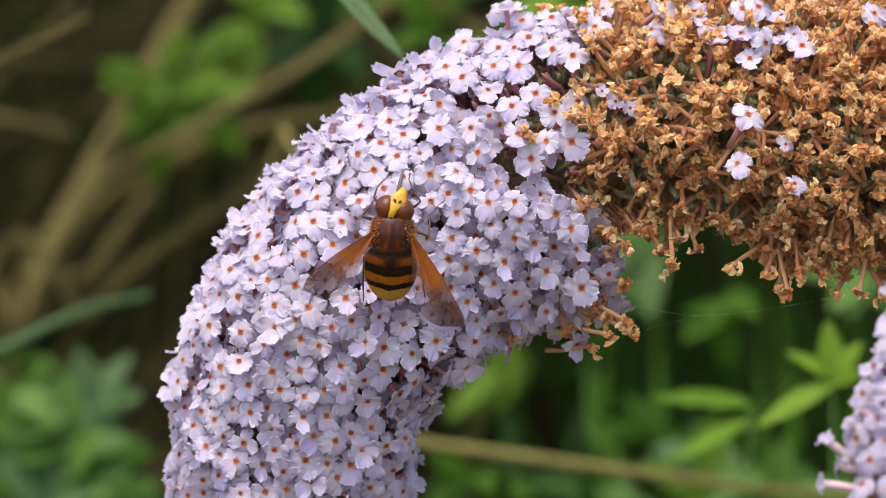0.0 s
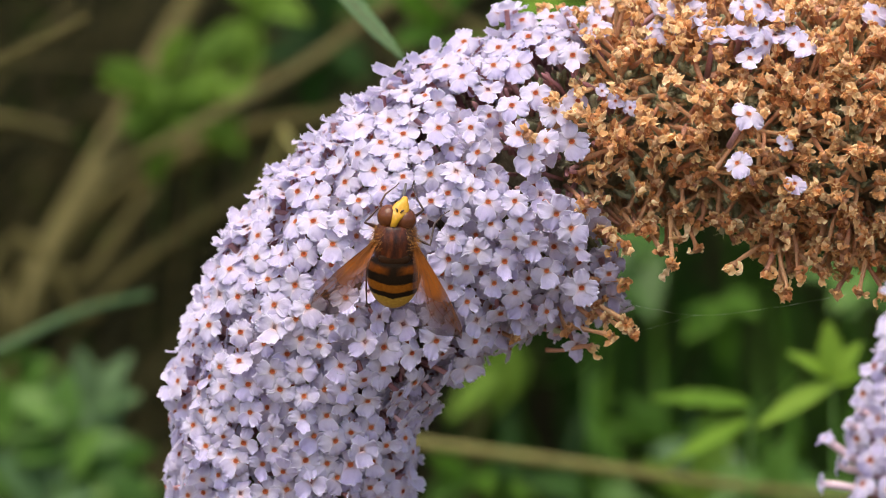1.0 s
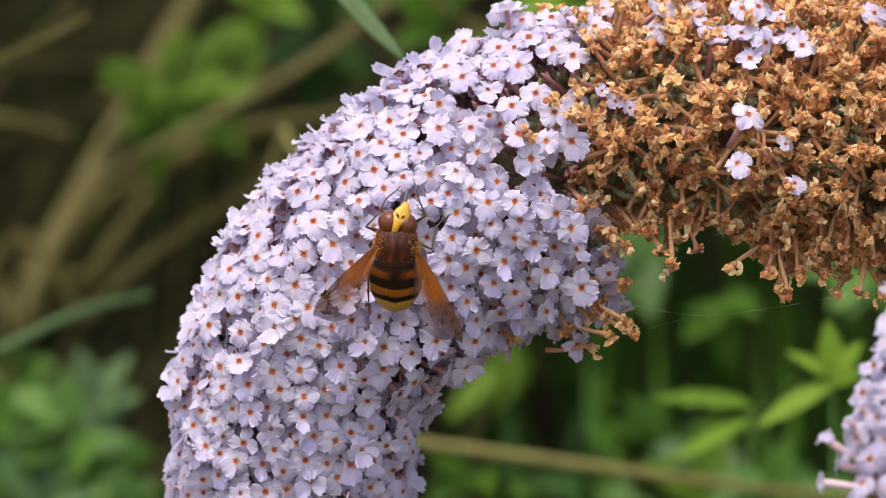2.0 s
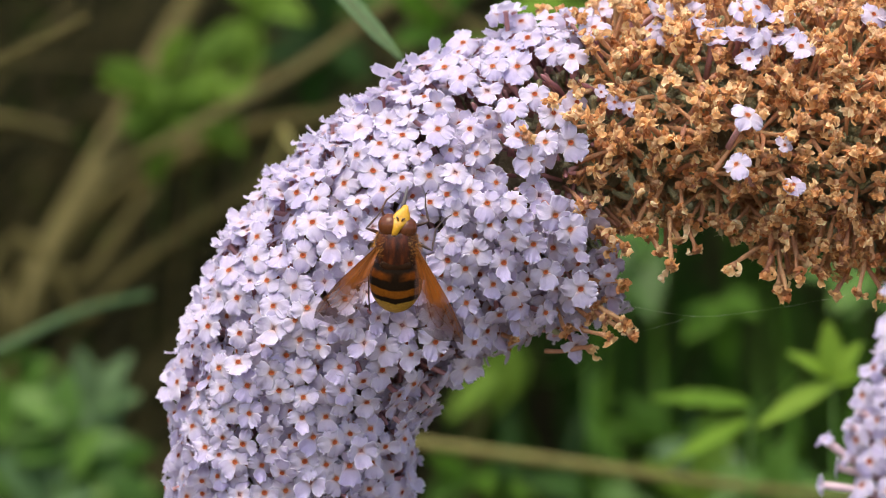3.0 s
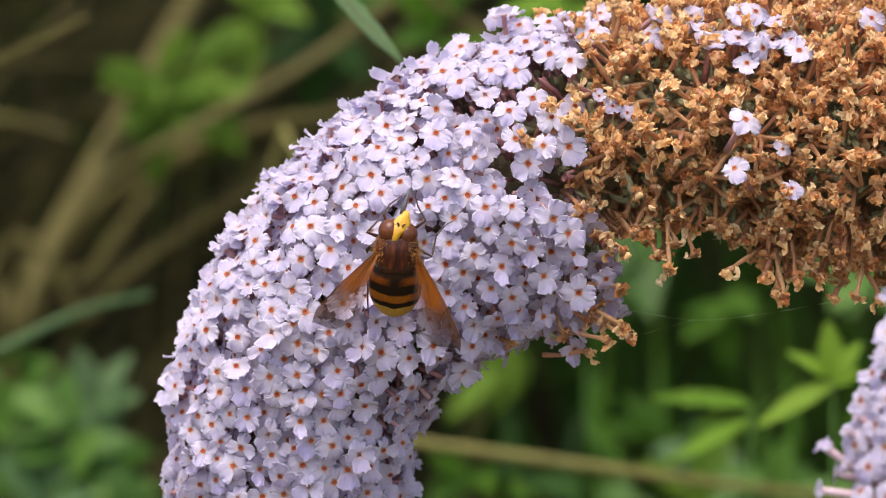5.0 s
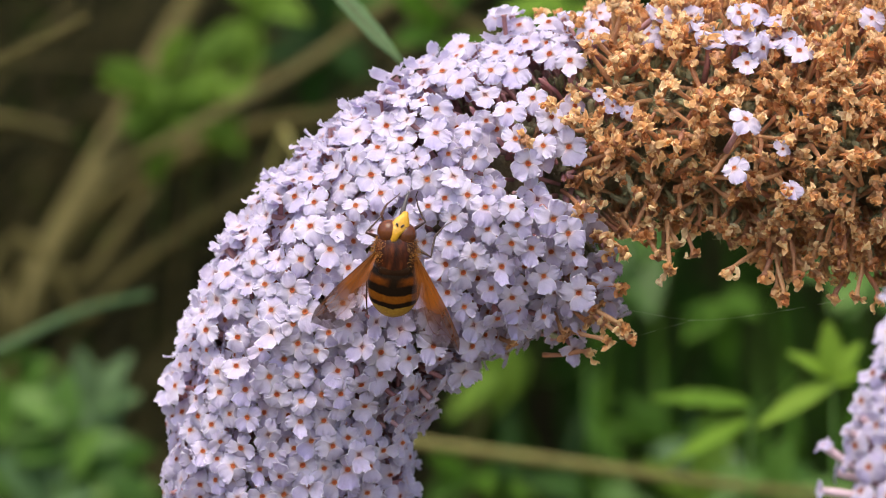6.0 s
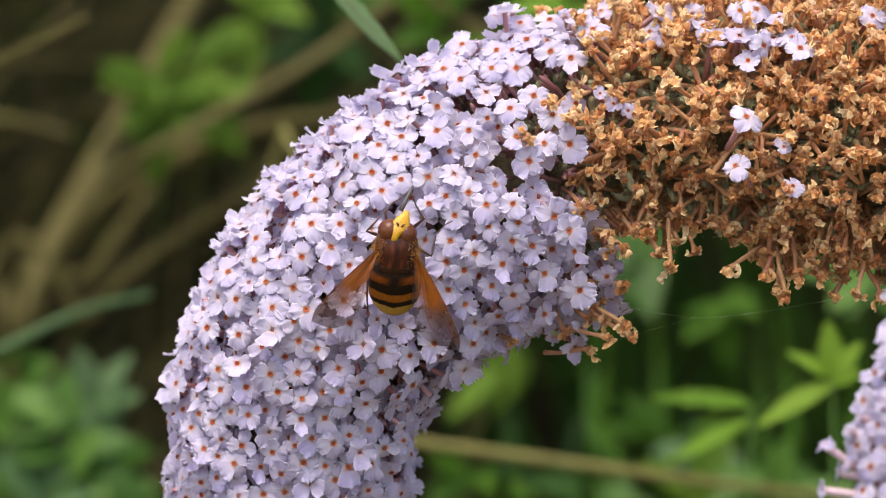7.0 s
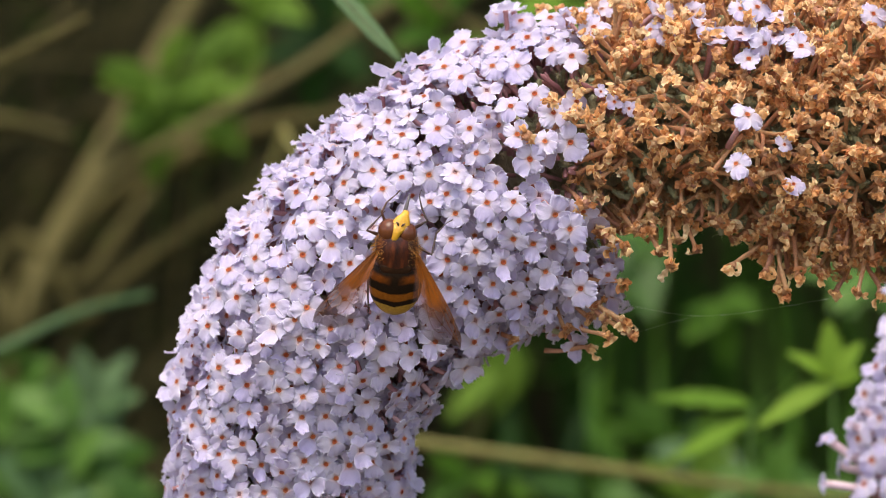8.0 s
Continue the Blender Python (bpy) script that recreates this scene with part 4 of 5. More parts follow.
    # withered florets, in tufts that fan out from the stalk
    def withered(q, d, r):
        w = fading_edge(q + d * 9.5)
        if d.z < -0.35 and r.random() < (0.5 if d.y < -0.5 else 0.9):
            return False
        return w > 1.5 or r.random() < max(0.25 * math.exp((w - 1.5) / 2.5), 0.012 if thin(q + d * 9.5) else 0.0)

    tufts = scatter(spine, lambda q: 5.6, 15000, rng, withered, lambda c, d: -9.5 + 1.5 * noise.noise((c + d * 26) * 0.2) - (9.0 if c.x < 58 else 5.5) * max(0.0, -d.z) ** 1.5 * (1 - 0.9 * max(0.0, -d.y)))
    brown = []
    for q, d, e in tufts:
        for k in range(rng.randrange(12, 17)):
            jit = Vector((rng.uniform(-1, 1), rng.uniform(-1, 1), rng.uniform(-1, 1)))
            way = (d + jit * (1.1 if d.z < -0.2 else 1.05) + Vector((0, 0, -0.08))).normalized()
            if way.z < -0.3 and d.z < 0.25 and rng.random() < 0.35:
                continue
            if fading_edge(q + way * 10) < -2.5 and rng.random() < 0.85:
                continue
            brown.append((q + jit * 0.8, way, rng.triangular(5.0, 12.4, 10.6)))
    for u, v in ((32.9, -13.9), (31.8, -12.6), (33.0, -14.8), (29.4, -15.4), (26, -12), (12.5, -15.5), (31.5, -5.8), (27.6, -9.6), (26, -17.4), (22, -14.2), (28.6, -12.4), (25.2, -9.0)):
        way = Vector((rng.uniform(0.5, 1.0), rng.uniform(-0.6, 0.0), rng.uniform(-0.8, -0.3))).normalized()
        brown.append((Vector((u, -11 + rng.uniform(-3, 3), v)) - way * 9, way, 9))
    # stragglers that hang below in loose bunches: head and root of each
    for u, v, a, b in ((39.5, -3.1, 40.7, 4.1), (44.2, -0.3, 42.2, 6.1), (41.1, 1.5, 39.7, 6.1), (38, -0.6, 33.7, 4.1), (31.8, 0, 29.7, 5.1), (49.8, -3.1, 58.7, 3.6), (55.9, -4.1, 58.9, 2.6), (58.5, -6.4, 59.7, 2.1), (59.4, -7.6, 60, 0.1), (61.6, -4.7, 60.2, 2.1), (65.7, -4.1, 63.7, 1.1), (69.3, -2.9, 67.7, 2.1), (68.3, -7.7, 70.7, -2.9), (71.8, -7.7, 73.7, -0.9), (76, -7.7, 75.8, 0.1)):
        head, foot = Vector((u, -15 + rng.uniform(-3, 3), v)), Vector((a, -13 + rng.uniform(-3, 3), b + 3))
        for k in range(2):
            brown.append((foot, (head - foot).normalized(), (head - foot).length * (1 - 0.25 * k)))
            head, foot = head + Vector((rng.uniform(-3, 3), 8, rng.uniform(0, 4))), foot + Vector((rng.uniform(-1, 1), 6, 1))
    brown.sort(key=lambda p: p[0].y + p[1].y * p[2])
    rest = []
    for i, (q, way, reach) in enumerate(brown):
        k = reach / 9.0
        tip = way + Vector((0, -0.3, 0.15)) if q.y < -5 and q.z < 16 else way
        m = facing((q + way * reach) * MM, tip, (0, 0, 1), rng.uniform(0, 6.3)) @ Matrix.Diagonal(((1.22 if q.y < -5 and q.z < 16 and way.z < -0.1 else 0.98 + 0.25 * min(k, 1.2)),) * 2 + (k, 1))
        if i < 300:
            part("spent_floret", FINE_SPENT[rng.randrange(24)], None, ob, m=m)
        else:
            rest.append(((FINE_SHAPES if i < 1200 else ROUGH_SPENT)[rng.randrange(16)], m))
        if i % 2 == 0 and way.z > -0.55:
            calyxes.append((CALYXES[i % 6], facing((q - way * 1.0) * MM, way) @ Matrix.Scale(rng.uniform(1.0, 1.7), 4)))
    tagged(part("spent_floret_mass", joined(rest).mesh("spent_floret_mass", [SPENT, SPENT_TUBE]), None, ob, "withered orange-brown florets"), kind="stuff")
    # a few shrunken pale florets linger among them
    for u, v, y, size in ((62.4, 11.6, -27, 0.68), (30.6, 26.2, -21, 0.6), (33.2, 25.0, -21, 0.55), (28.2, 28, -20, 0.5), (60.8, 18.6, -27, 0.55), (39.5, 37.5, -17, 0.55)):
        q = at(u, v, y * MM) - origin
        f = part("floret", HALF_FLORETS[int(u) % 12], None, ob, "shrunken pale floret", m=facing(q, (0.1, -1, 0.3), (0, 0, 1), u) @ Matrix.Scale(size, 4))
        part("throat", THROAT_MESH, None, f)
    # woolly cups crowd the stalk between the withered tubes
    for q, d, e in scatter(spine, lambda q: 2.3, 9000, rng, lambda q, d, r: fading_edge(q + d * 8) > -9 and (d.z > -0.15 or r.random() < 0.25), lambda c, d: -9.8 + 2.0 * noise.noise((c + d * 15) * 0.4)):
        jit = Vector((rng.uniform(-1, 1), rng.uniform(-1, 1), rng.uniform(-1, 1)))
        calyxes.append((CALYXES[rng.randrange(6)], facing(q * MM, d + jit * 0.8) @ Matrix.Scale(rng.uniform(0.9, 1.6), 4)))
    tagged(part("calyx_mass", joined(calyxes), [CALYX], ob, "fuzzy grey-green calyxes"), kind="stuff")
    return ob


def build_second_spike():
    """A fresher spike that leans in behind, half open, with some buds."""
    rng = random.Random(17)
    depth = -0.09
    origin = at(3.8, 0, depth)
    ob = thing("buddleja_flower_spike", "smaller lilac buddleja spike with half-open florets and bare tubes", "flower", Matrix.Translation(origin))
    k = (REACH + depth) / REACH
    spine = Spine([(u * k, v * k, r * k) for u, v, r in ((96, 8, 9), (92, -7, 12.5), (88, -19, 14.5), (85.5, -31, 15), (84.5, -43, 16), (84, -58, 15))])
    stalk = curve_points([Vector((0.082, 0, 0.005)), Vector((0.076, 0, -0.018)), Vector((0.073, 0, -0.04)), Vector((0.08, 0.005, -0.2)), Vector((0.13, 0.03, bank(0.13, depth + 0.03) - EYE_HEIGHT - 0.02))], 6)
    part("stalk", tube(stalk, [1.6 * MM] * len(stalk), 8), [STALK], ob, "green-grey stalk")
    spots = scatter(spine, lambda q: 2.9, 12000, rng, lambda q, d, r: True, lambda c, d: 1.2 * noise.noise((c + d * 20) * 0.2))
    spots.sort(key=lambda p: p[0].x + p[0].y * 0.5)
    spots = spots[2:]
    rest = []
    for i, (q, d, e) in enumerate(spots):
        if q.z < -35 * k and rng.random() < 0.65:
            continue
        jit = Vector((rng.uniform(-1, 1), rng.uniform(-1, 1), rng.uniform(-1, 1)))
        m = facing((q + d * rng.uniform(-2.5, 1.0)) * MM, d + jit * 0.35 + Vector((0, -0.5, 0.15)), (0, 0, 1), rng.gauss(0, 0.5)) @ Matrix.Scale(0.95, 4)
        if i < 120:
            f = part("floret", FINE_FLORETS[rng.randrange(24)], None, ob, m=m)
            part("throat", THROAT_MESH, None, f)
        else:
            rest.append((ROUGH_FLORETS[rng.randrange(12)], m))
    tagged(part("floret_mass", joined(rest), [PETAL, TUBE], ob, "pale lilac florets"), kind="stuff")
    # unopened and bare tubes that reach out low on the spike
    for (u0, v0), (u1, v1) in (((76, -42), (63.6, -33.6)), ((77, -43.5), (63.2, -41.4)), ((80, -36), (67.6, -31)), ((78, -39), (67.2, -36.5)), ((77, -41), (66.5, -38.6)), ((79, -33), (69.5, -28.5))):
        a, b = Vector((u0 * k, 0, v0 * k)), Vector((u1 * k, rng.uniform(-4, 1), v1 * k))
        bud = part("bud", tube([p * MM for p in (a, a.lerp(b, 0.5), a.lerp(b, 0.85), b)], [0.6 * MM, 0.6 * MM, 0.65 * MM, 0.55 * MM], 8), [PALE_TUBE], ob, "mauve floret tube")
        head = corolla(900 + int(u0 * 7))
        head.v = [(x * 0.58, y * 0.58, z * 0.7 + 0.22 * math.hypot(x, y)) for x, y, z in head.v]
        part("floret", head, [PETAL, TUBE], bud, "half-open lilac floret", m=facing(b * MM, b - a))
    core = tube([Vector((float(p[0]), 0, float(p[2]))) * MM for p in spine.p], [float(r) * 0.36 * MM for r in spine.r], 14)
    part("flower_stalk_mass", core, [CORE], ob, "dark packed flower stalks")
    return ob


SPIKE = build_spike()
SECOND_SPIKE = build_second_spike()


def build_hanging_leaf():
    """A narrow leaf on a twig that hangs in from above."""
    depth = 0.08
    k = (REACH + depth) / REACH
    origin = at(0, 0, depth)
    ob = thing("buddleja_leaf", "narrow grey-green buddleja leaf hanging from its twig", "leaf", Matrix.Translation(origin))
    base, tip = Vector((-21.5, 0, 50)) * k, Vector((-7.4, -1, 32.8)) * k
    along = (tip - base).normalized()
    n = Vector((0.3, -0.8, 0.45))
    n = (n - along * n.dot(along)).normalized()
    m = Matrix.Translation(base * MM) @ Matrix((along.cross(n), along, n)).transposed().to_4x4()
    blade = part("blade", leaf_shape((tip - base).length * MM, 4.6 * MM, -0.08, 0.25, 0.04, 17, 0.25 * MM, seed=77), [LEAF_GREY], ob, "toothed grey-green leaf blade", m=m)
    rib = tube([Vector((0, t * (tip - base).length, 0.15 + 0.08 * t * t * (tip - base).length)) * MM for t in (0, 0.3, 0.6, 0.95)], [0.3 * MM, 0.22 * MM, 0.15 * MM, 0.05 * MM], 6)
    part("midrib", rib, [STALK], blade, "pale midrib")
    line = curve_points([base * MM, Vector((-0.03, 0.005, 0.075)), Vector((-0.01, 0.02, 0.12)), Vector((0.1, 0.03, 0.13)), Vector((0.26, 0.03, -0.1)), Vector((0.27, 0.03, -0.5)), Vector((0.27, 0.03, bank(0.27, depth + 0.03) - EYE_HEIGHT - 0.02))], 6)
    part("twig", tube(line, [0.0006 + 0.0012 * i / len(line) for i in range(len(line))], 7), [STALK], ob)
    return ob


HANGING_LEAF = build_hanging_leaf()


def build_silk():
    origin = at(0, 0, 0)
    ob = thing("spider_silk", "thin pale spider thread strung between the florets", "spider thread", Matrix.Translation(origin))
    for line in ([(29, -9, -2), (34.5, -10.2, -1), (45, -11.8, 0), (55, -11.0, 0), (68, -8.8, -1), (73, -7.5, -2)], [(27, -17, -2), (31, -15.8, -2), (38, -13.7, -1), (45, -11.8, 0)]):
        pts = curve_points([Vector((u, y, v)) * MM for u, v, y in line], 8)
        part("thread", tube(pts, [(0.008 + (0.03 if line[-1][0] > 60 else 0.008) * (i % 4 == 0)) * MM for i in range(len(pts))], 4), [SILK], ob)
    return ob


SILK_THREAD = build_silk()


# ---- the hoverfly; x to its right, y forward, z up from its back (mm) ----
def mm_shape(shape):
    shape.v = [(x * MM, y * MM, z * MM) for x, y, z in shape.v]
    return shape


def smooth_rings(rows, steps=4):
    a = curve_points([r[:3] for r in rows], steps)
    b = curve_points([(r[3], r[4], 0) for r in rows], steps)
    return [(p.x, p.y, p.z, max(0.03, q.x), max(0.03, q.y)) for p, q in zip(a, b)]


def ball(c, r, n=18, shape=None, mat=0):
    rings = []
    for i in range(n + 1):
        a = math.pi * i / n
        rings.append((c[1] - r[1] * math.cos(a), c[0], c[2], max(0.02, r[0] * math.sin(a)), max(0.02, r[2] * math.sin(a))))
    return loft(rings, 20, mat, shape)


def hairs(count, where, length, seed):
    """Short tapering hairs; where(r) gives a root and its outward way."""
    r = random.Random(seed)
    s = Shape()
    for _ in range(count):
        p, d = where(r)
        d = (d + Vector((r.uniform(-0.5, 0.5), r.uniform(-0.6, 0.4), r.uniform(-0.3, 0.5)))).normalized()
        w = d.orthogonal().normalized() * 0.04
        o = d.cross(w).normalized() * 0.03
        tip = p + d * length * r.uniform(0.6, 1.3)
        s.take([p - w, p + w, p + o, tip], [(0, 1, 3), (1, 2, 3), (2, 0, 3)])
    return s


WING_LENGTH, WING_WIDTH = 18.0, 6.0


def wing_edge(t):
    """Front and rear edge of the wing at t along it (mm)."""
    front = 0.35 * math.sin(math.pi * min(1, t * 1.05)) + 0.5 * t * (1 - t)
    rear = -WING_WIDTH * math.sin(math.pi * min(1.0, 0.02 + 0.93 * t ** 1.3)) ** 0.8 * (0.62 + 0.5 * t) - 0.35 * (1 - t)
    if t > 0.85:
        k = (t - 0.85) / 0.15
        front -= 1.1 * k * k
        rear = rear * (1 - k * k) + (front - 0.2) * k * k
    return front, rear


def wing_point(t, w, side):
    front, rear = wing_edge(t)
    y = front + (rear - front) * w
    z = 0.22 * math.sin(9 * w + 2 * t) * w * (1 - 0.4 * t) + 0.5 * math.sin(math.pi * t) - 0.9 * w * w * t
    return Vector((side * t * WING_LENGTH, y, z))


def build_wing(fly, side, m):
    rows = []
    for i in range(29):
        t = i / 28
        rows.append([wing_point(t, j / 12, side) for j in range(13)])
    wing = part("wing", mm_shape(sheet(rows, 0, 0.0)), [WING], fly, "amber-tinted clear wing with smoky tip", m=m)
    lines = [((0, 0.02), (0.3, 0.02), (0.7, 0.02), (0.97, 0.3)), ((0, 0.1), (0.3, 0.12), (0.6, 0.1), (0.85, 0.06)), ((0, 0.2), (0.3, 0.25), (0.6, 0.2), (0.93, 0.25)), ((0.05, 0.3), (0.35, 0.36), (0.6, 0.42), (0.8, 0.33), (0.92, 0.3)), ((0.05, 0.4), (0.3, 0.5), (0.55, 0.6), (0.75, 0.62), (0.8, 0.36)), ((0.05, 0.5), (0.3, 0.7), (0.5, 0.93)), ((0.32, 0.25), (0.36, 0.52)), ((0.56, 0.42), (0.55, 0.62))]
    for k, line in enumerate(lines):
        pts = curve_points([(t, w, 0) for t, w in line], 6)
        n = len(pts)
        vein = tube([wing_point(min(1, p.x), p.y, side) + Vector((0, 0, 0.02)) for p in pts], [(0.075 if k < 3 else 0.05) * (1 - 0.55 * i / n) for i in range(n)], 5)
        part("vein", mm_shape(vein), [VEIN], wing)
    return wing


def build_leg(fly, joints, seed, name="leg"):
    """Hip at the part's origin; joints in mm from it."""
    p = [Vector(j) for j in joints]
    s = Shape()
    hip = p[0].copy()
    p = [q - hip for q in p]
    thick = [0.3, 0.34, 0.2, 0.21, 0.16, 0.12, 0.08]
    line, rad = [], []
    for i in range(len(p) - 1):
        for k in range(4):
            line.append(p[i].lerp(p[i + 1], k / 4))
            rad.append(thick[min(2 * i, 6)] * (1 - k / 4) + thick[min(2 * i + 2, 6)] * k / 4 + (0.07 if k in (1, 2) and i == 0 else 0))
    line.append(p[-1])
    rad.append(0.1)
    tube(line, rad, 7, 0, s)
    r = random.Random(seed)
    for _ in range(40):
        i = r.randrange(4, len(line) - 1)
        b = line[i].lerp(line[i + 1], r.random())
        d = Vector((r.uniform(-1, 1), r.uniform(-1, 1), r.uniform(-1, 1))).normalized()
        w = d.orthogonal() * 0.025
        s.take([b - w, b + w, b + d * 0.45], [(0, 1, 2)])
    m = Matrix.Translation(hip * MM)
    return part(name, mm_shape(s), [LEG], fly, m=m), m


def build_fly():
    fly = thing("hoverfly", "large hornet-like hoverfly with banded abdomen feeding on the florets", "insect")
    abdomen = part("abdomen", mm_shape(loft(smooth_rings([(0.4, 0, 0.2, 2.2, 1.8), (-0.6, 0, 0.45, 3.7, 2.5), (-2.2, 0, 0.5, 4.45, 2.9), (-4.0, 0, 0.3, 4.5, 2.9), (-6.0, 0, 0.1, 4.1, 2.6), (-7.8, 0, -0.3, 3.1, 2.0), (-9.0, 0, -0.6, 1.8, 1.2), (-9.6, 0, -0.8, 0.15, 0.2)], 6), 36)), [ABDOMEN], fly, "glossy abdomen banded black, orange and yellow", m=pose(0, 0.6 * MM, 0))
    r0 = lambda r: (lambda a, t: (Vector((math.cos(a) * (4.3 - 2.6 * max(0, t - 0.5) ** 1.2 * 2), -9.2 * t, 0.3 - 1.2 * t + math.sin(a) * 2.4)), Vector((math.cos(a), -0.7, math.sin(a)))))(r.uniform(-0.2, 3.3), r.uniform(0.05, 0.98))
    part("hair", mm_shape(hairs(160, r0, 0.35, 3)), [HAIR], abdomen)
    thorax = part("thorax", mm_shape(loft(smooth_rings([(-0.9, 0, 0.5, 1.9, 1.6), (-0.3, 0, 0.5, 3.1, 2.6), (1.0, 0, 0.4, 3.6, 3.1), (2.8, 0, 0.3, 3.7, 3.25), (4.4, 0, 0.2, 3.5, 2.95), (5.4, 0, 0.1, 3.0, 2.5), (6.0, 0, 0.1, 1.9, 1.6), (6.3, 0, 0.1, 0.8, 0.8)], 5), 30)), [THORAX], fly, "glossy red-brown hairy thorax")
    part("scutellum", mm_shape(ball((0, 0.1, 2.45), (2.75, 1.35, 0.9))), [BLACK], thorax, "glossy black scutellum")

    def on_thorax(r):
        side = r.choice((-1, 1))
        a, y = math.pi / 2 + side * (1.75 - 1.15 * r.random() ** 1.8), r.choice((r.uniform(-0.4, 6.0), r.uniform(4.6, 6.0)))
        q = math.sqrt(max(0.05, 1 - ((y - 2.6) / 3.4) ** 2))
        d = Vector((math.cos(a), 0, math.sin(a)))
        return Vector((d.x * 3.65 * q, y, 0.3 + d.z * 3.3 * q)), d

    part("hair", mm_shape(hairs(1500, on_thorax, 0.95, 5)), [HAIR], thorax, "golden-brown body hair")

    head_m = pose(0.2 * MM, 6.85 * MM, 0.3 * MM, -6, 3, -11)
    head = part("head", mm_shape(ball((0, -0.2, -0.3), (2.6, 1.5, 2.2))), [THORAX], fly, "broad head", m=head_m)
    for side in (-1, 1):
        part("compound_eye", mm_shape(ball((side * 1.4, -0.05, 0.05), (1.95, 2.05, 2.3), 22)), [EYEBALL], head, "large glossy brown compound eye")
    face = loft(smooth_rings([(-2.0, -0.45, 1.1, 0.45, 0.45), (-1.3, -0.42, 1.8, 0.52, 0.5), (-0.3, -0.3, 2.05, 0.7, 0.5), (0.5, -0.12, 1.95, 1.0, 0.5), (1.1, 0.05, 1.55, 1.34, 0.6), (1.7, 0.2, 1.2, 1.44, 0.75), (2.5, 0.35, 0.95, 1.12, 0.8), (3.1, 0.5, 0.85, 0.7, 0.7), (3.65, 0.6, 0.4, 0.48, 0.55), (3.85, 0.62, 0.2, 0.2, 0.3)], 5), 20)
    part("face", mm_shape(face), [FACE], head, "waxy yellow face")
    part("ocelli", mm_shape(ball((-0.42, -1.5, 2.08), (0.2, 0.22, 0.14), 8)), [LEG], head, "dark ocelli spot")
    for side in (-1, 1):
        feeler = tube([Vector((side * 0.28, 1.1, 2.15)), Vector((side * 0.45, 1.45, 2.4)), Vector((side * 0.75, 1.65, 2.3))], [0.12, 0.2, 0.1], 7)
        tube([Vector((side * 0.5, 1.4, 2.5)), Vector((side * 0.9, 1.3, 2.9)), Vector((side * 1.5, 1.3, 3.0))], [0.04, 0.03, 0.02], 5, 0, feeler)
        part("antenna", mm_shape(feeler), [LEG], head, "short dark feathered antenna")

    # wings half spread, hinged on the thorax
    left_m = Matrix.Translation(Vector((-3.3, 3.0, 1.6)) * MM) @ pose(0, 0, 0, 0, 41, 36)
    right_m = Matrix.Translation(Vector((3.3, 3.0, 1.6)) * MM) @ pose(0, 0, 0, 0, -9, -57)
    wings = [(build_wing(fly, -1, left_m), left_m), (build_wing(fly, 1, right_m), right_m)]

    legs = {
        "fore_right": build_leg(fly, [(1.6, 5.4, -1.6), (4.7, 7.8, -0.8), (3.5, 9.8, -2.0), (2.9, 11.5, -3.0), (3.2, 12.4, -3.4)], 1),
        "fore_left": build_leg(fly, [(-1.6, 5.4, -1.6), (-2.7, 8.8, -0.8), (-1.9, 10.3, -1.6), (-0.3, 11.4, -2.8), (0.3, 12.0, -3.2)], 2),
        "mid_right": build_leg(fly, [(2.4, 3.4, -1.6), (5.9, 2.1, -0.2), (6.4, 5.3, -2.2), (7.9, 6.9, -3.2), (9.0, 7.5, -3.6)], 3),
        "mid_left": build_leg(fly, [(-2.4, 4.4, -1.6), (-5.2, 5.6, -0.2), (-4.0, 6.7, -1.6), (-2.4, 8.4, -3.2)], 4),
        "hind_right": build_leg(fly, [(2.0, 1.2, -2.0), (5.2, -2.6, -2.2), (5.6, -6.8, -3.2), (6.0, -8.6, -3.8)], 5),
        "hind_left": build_leg(fly, [(-2.0, 1.2, -2.0), (-4.6, -2.0, -2.0), (-4.6, -6.4, -2.8), (-4.4, -9.6, -3.8)], 6),
    }
    snout_m = Matrix.Translation(Vector((0.4, 9.9, -0.9)) * MM)
    snout = part("proboscis", mm_shape(tube([Vector((0, 0, 0)), Vector((0.5, 1.4, -0.4)), Vector((1.1, 3.0, -1.2)), Vector((1.5, 4.0, -1.9))], [0.42, 0.4, 0.26, 0.2], 8)), [PROBOSCIS], fly, "dark grey feeding tube", m=snout_m)
    return fly, wings, legs, (snout, snout_m), (head, head_m)


FLY, WINGS, LEGS, SNOUT, HEAD = build_fly()


# ---- what moves: the spikes sway, the fly shuffles back and probes with legs and snout ----
FLY_DEPTH = -0.0365


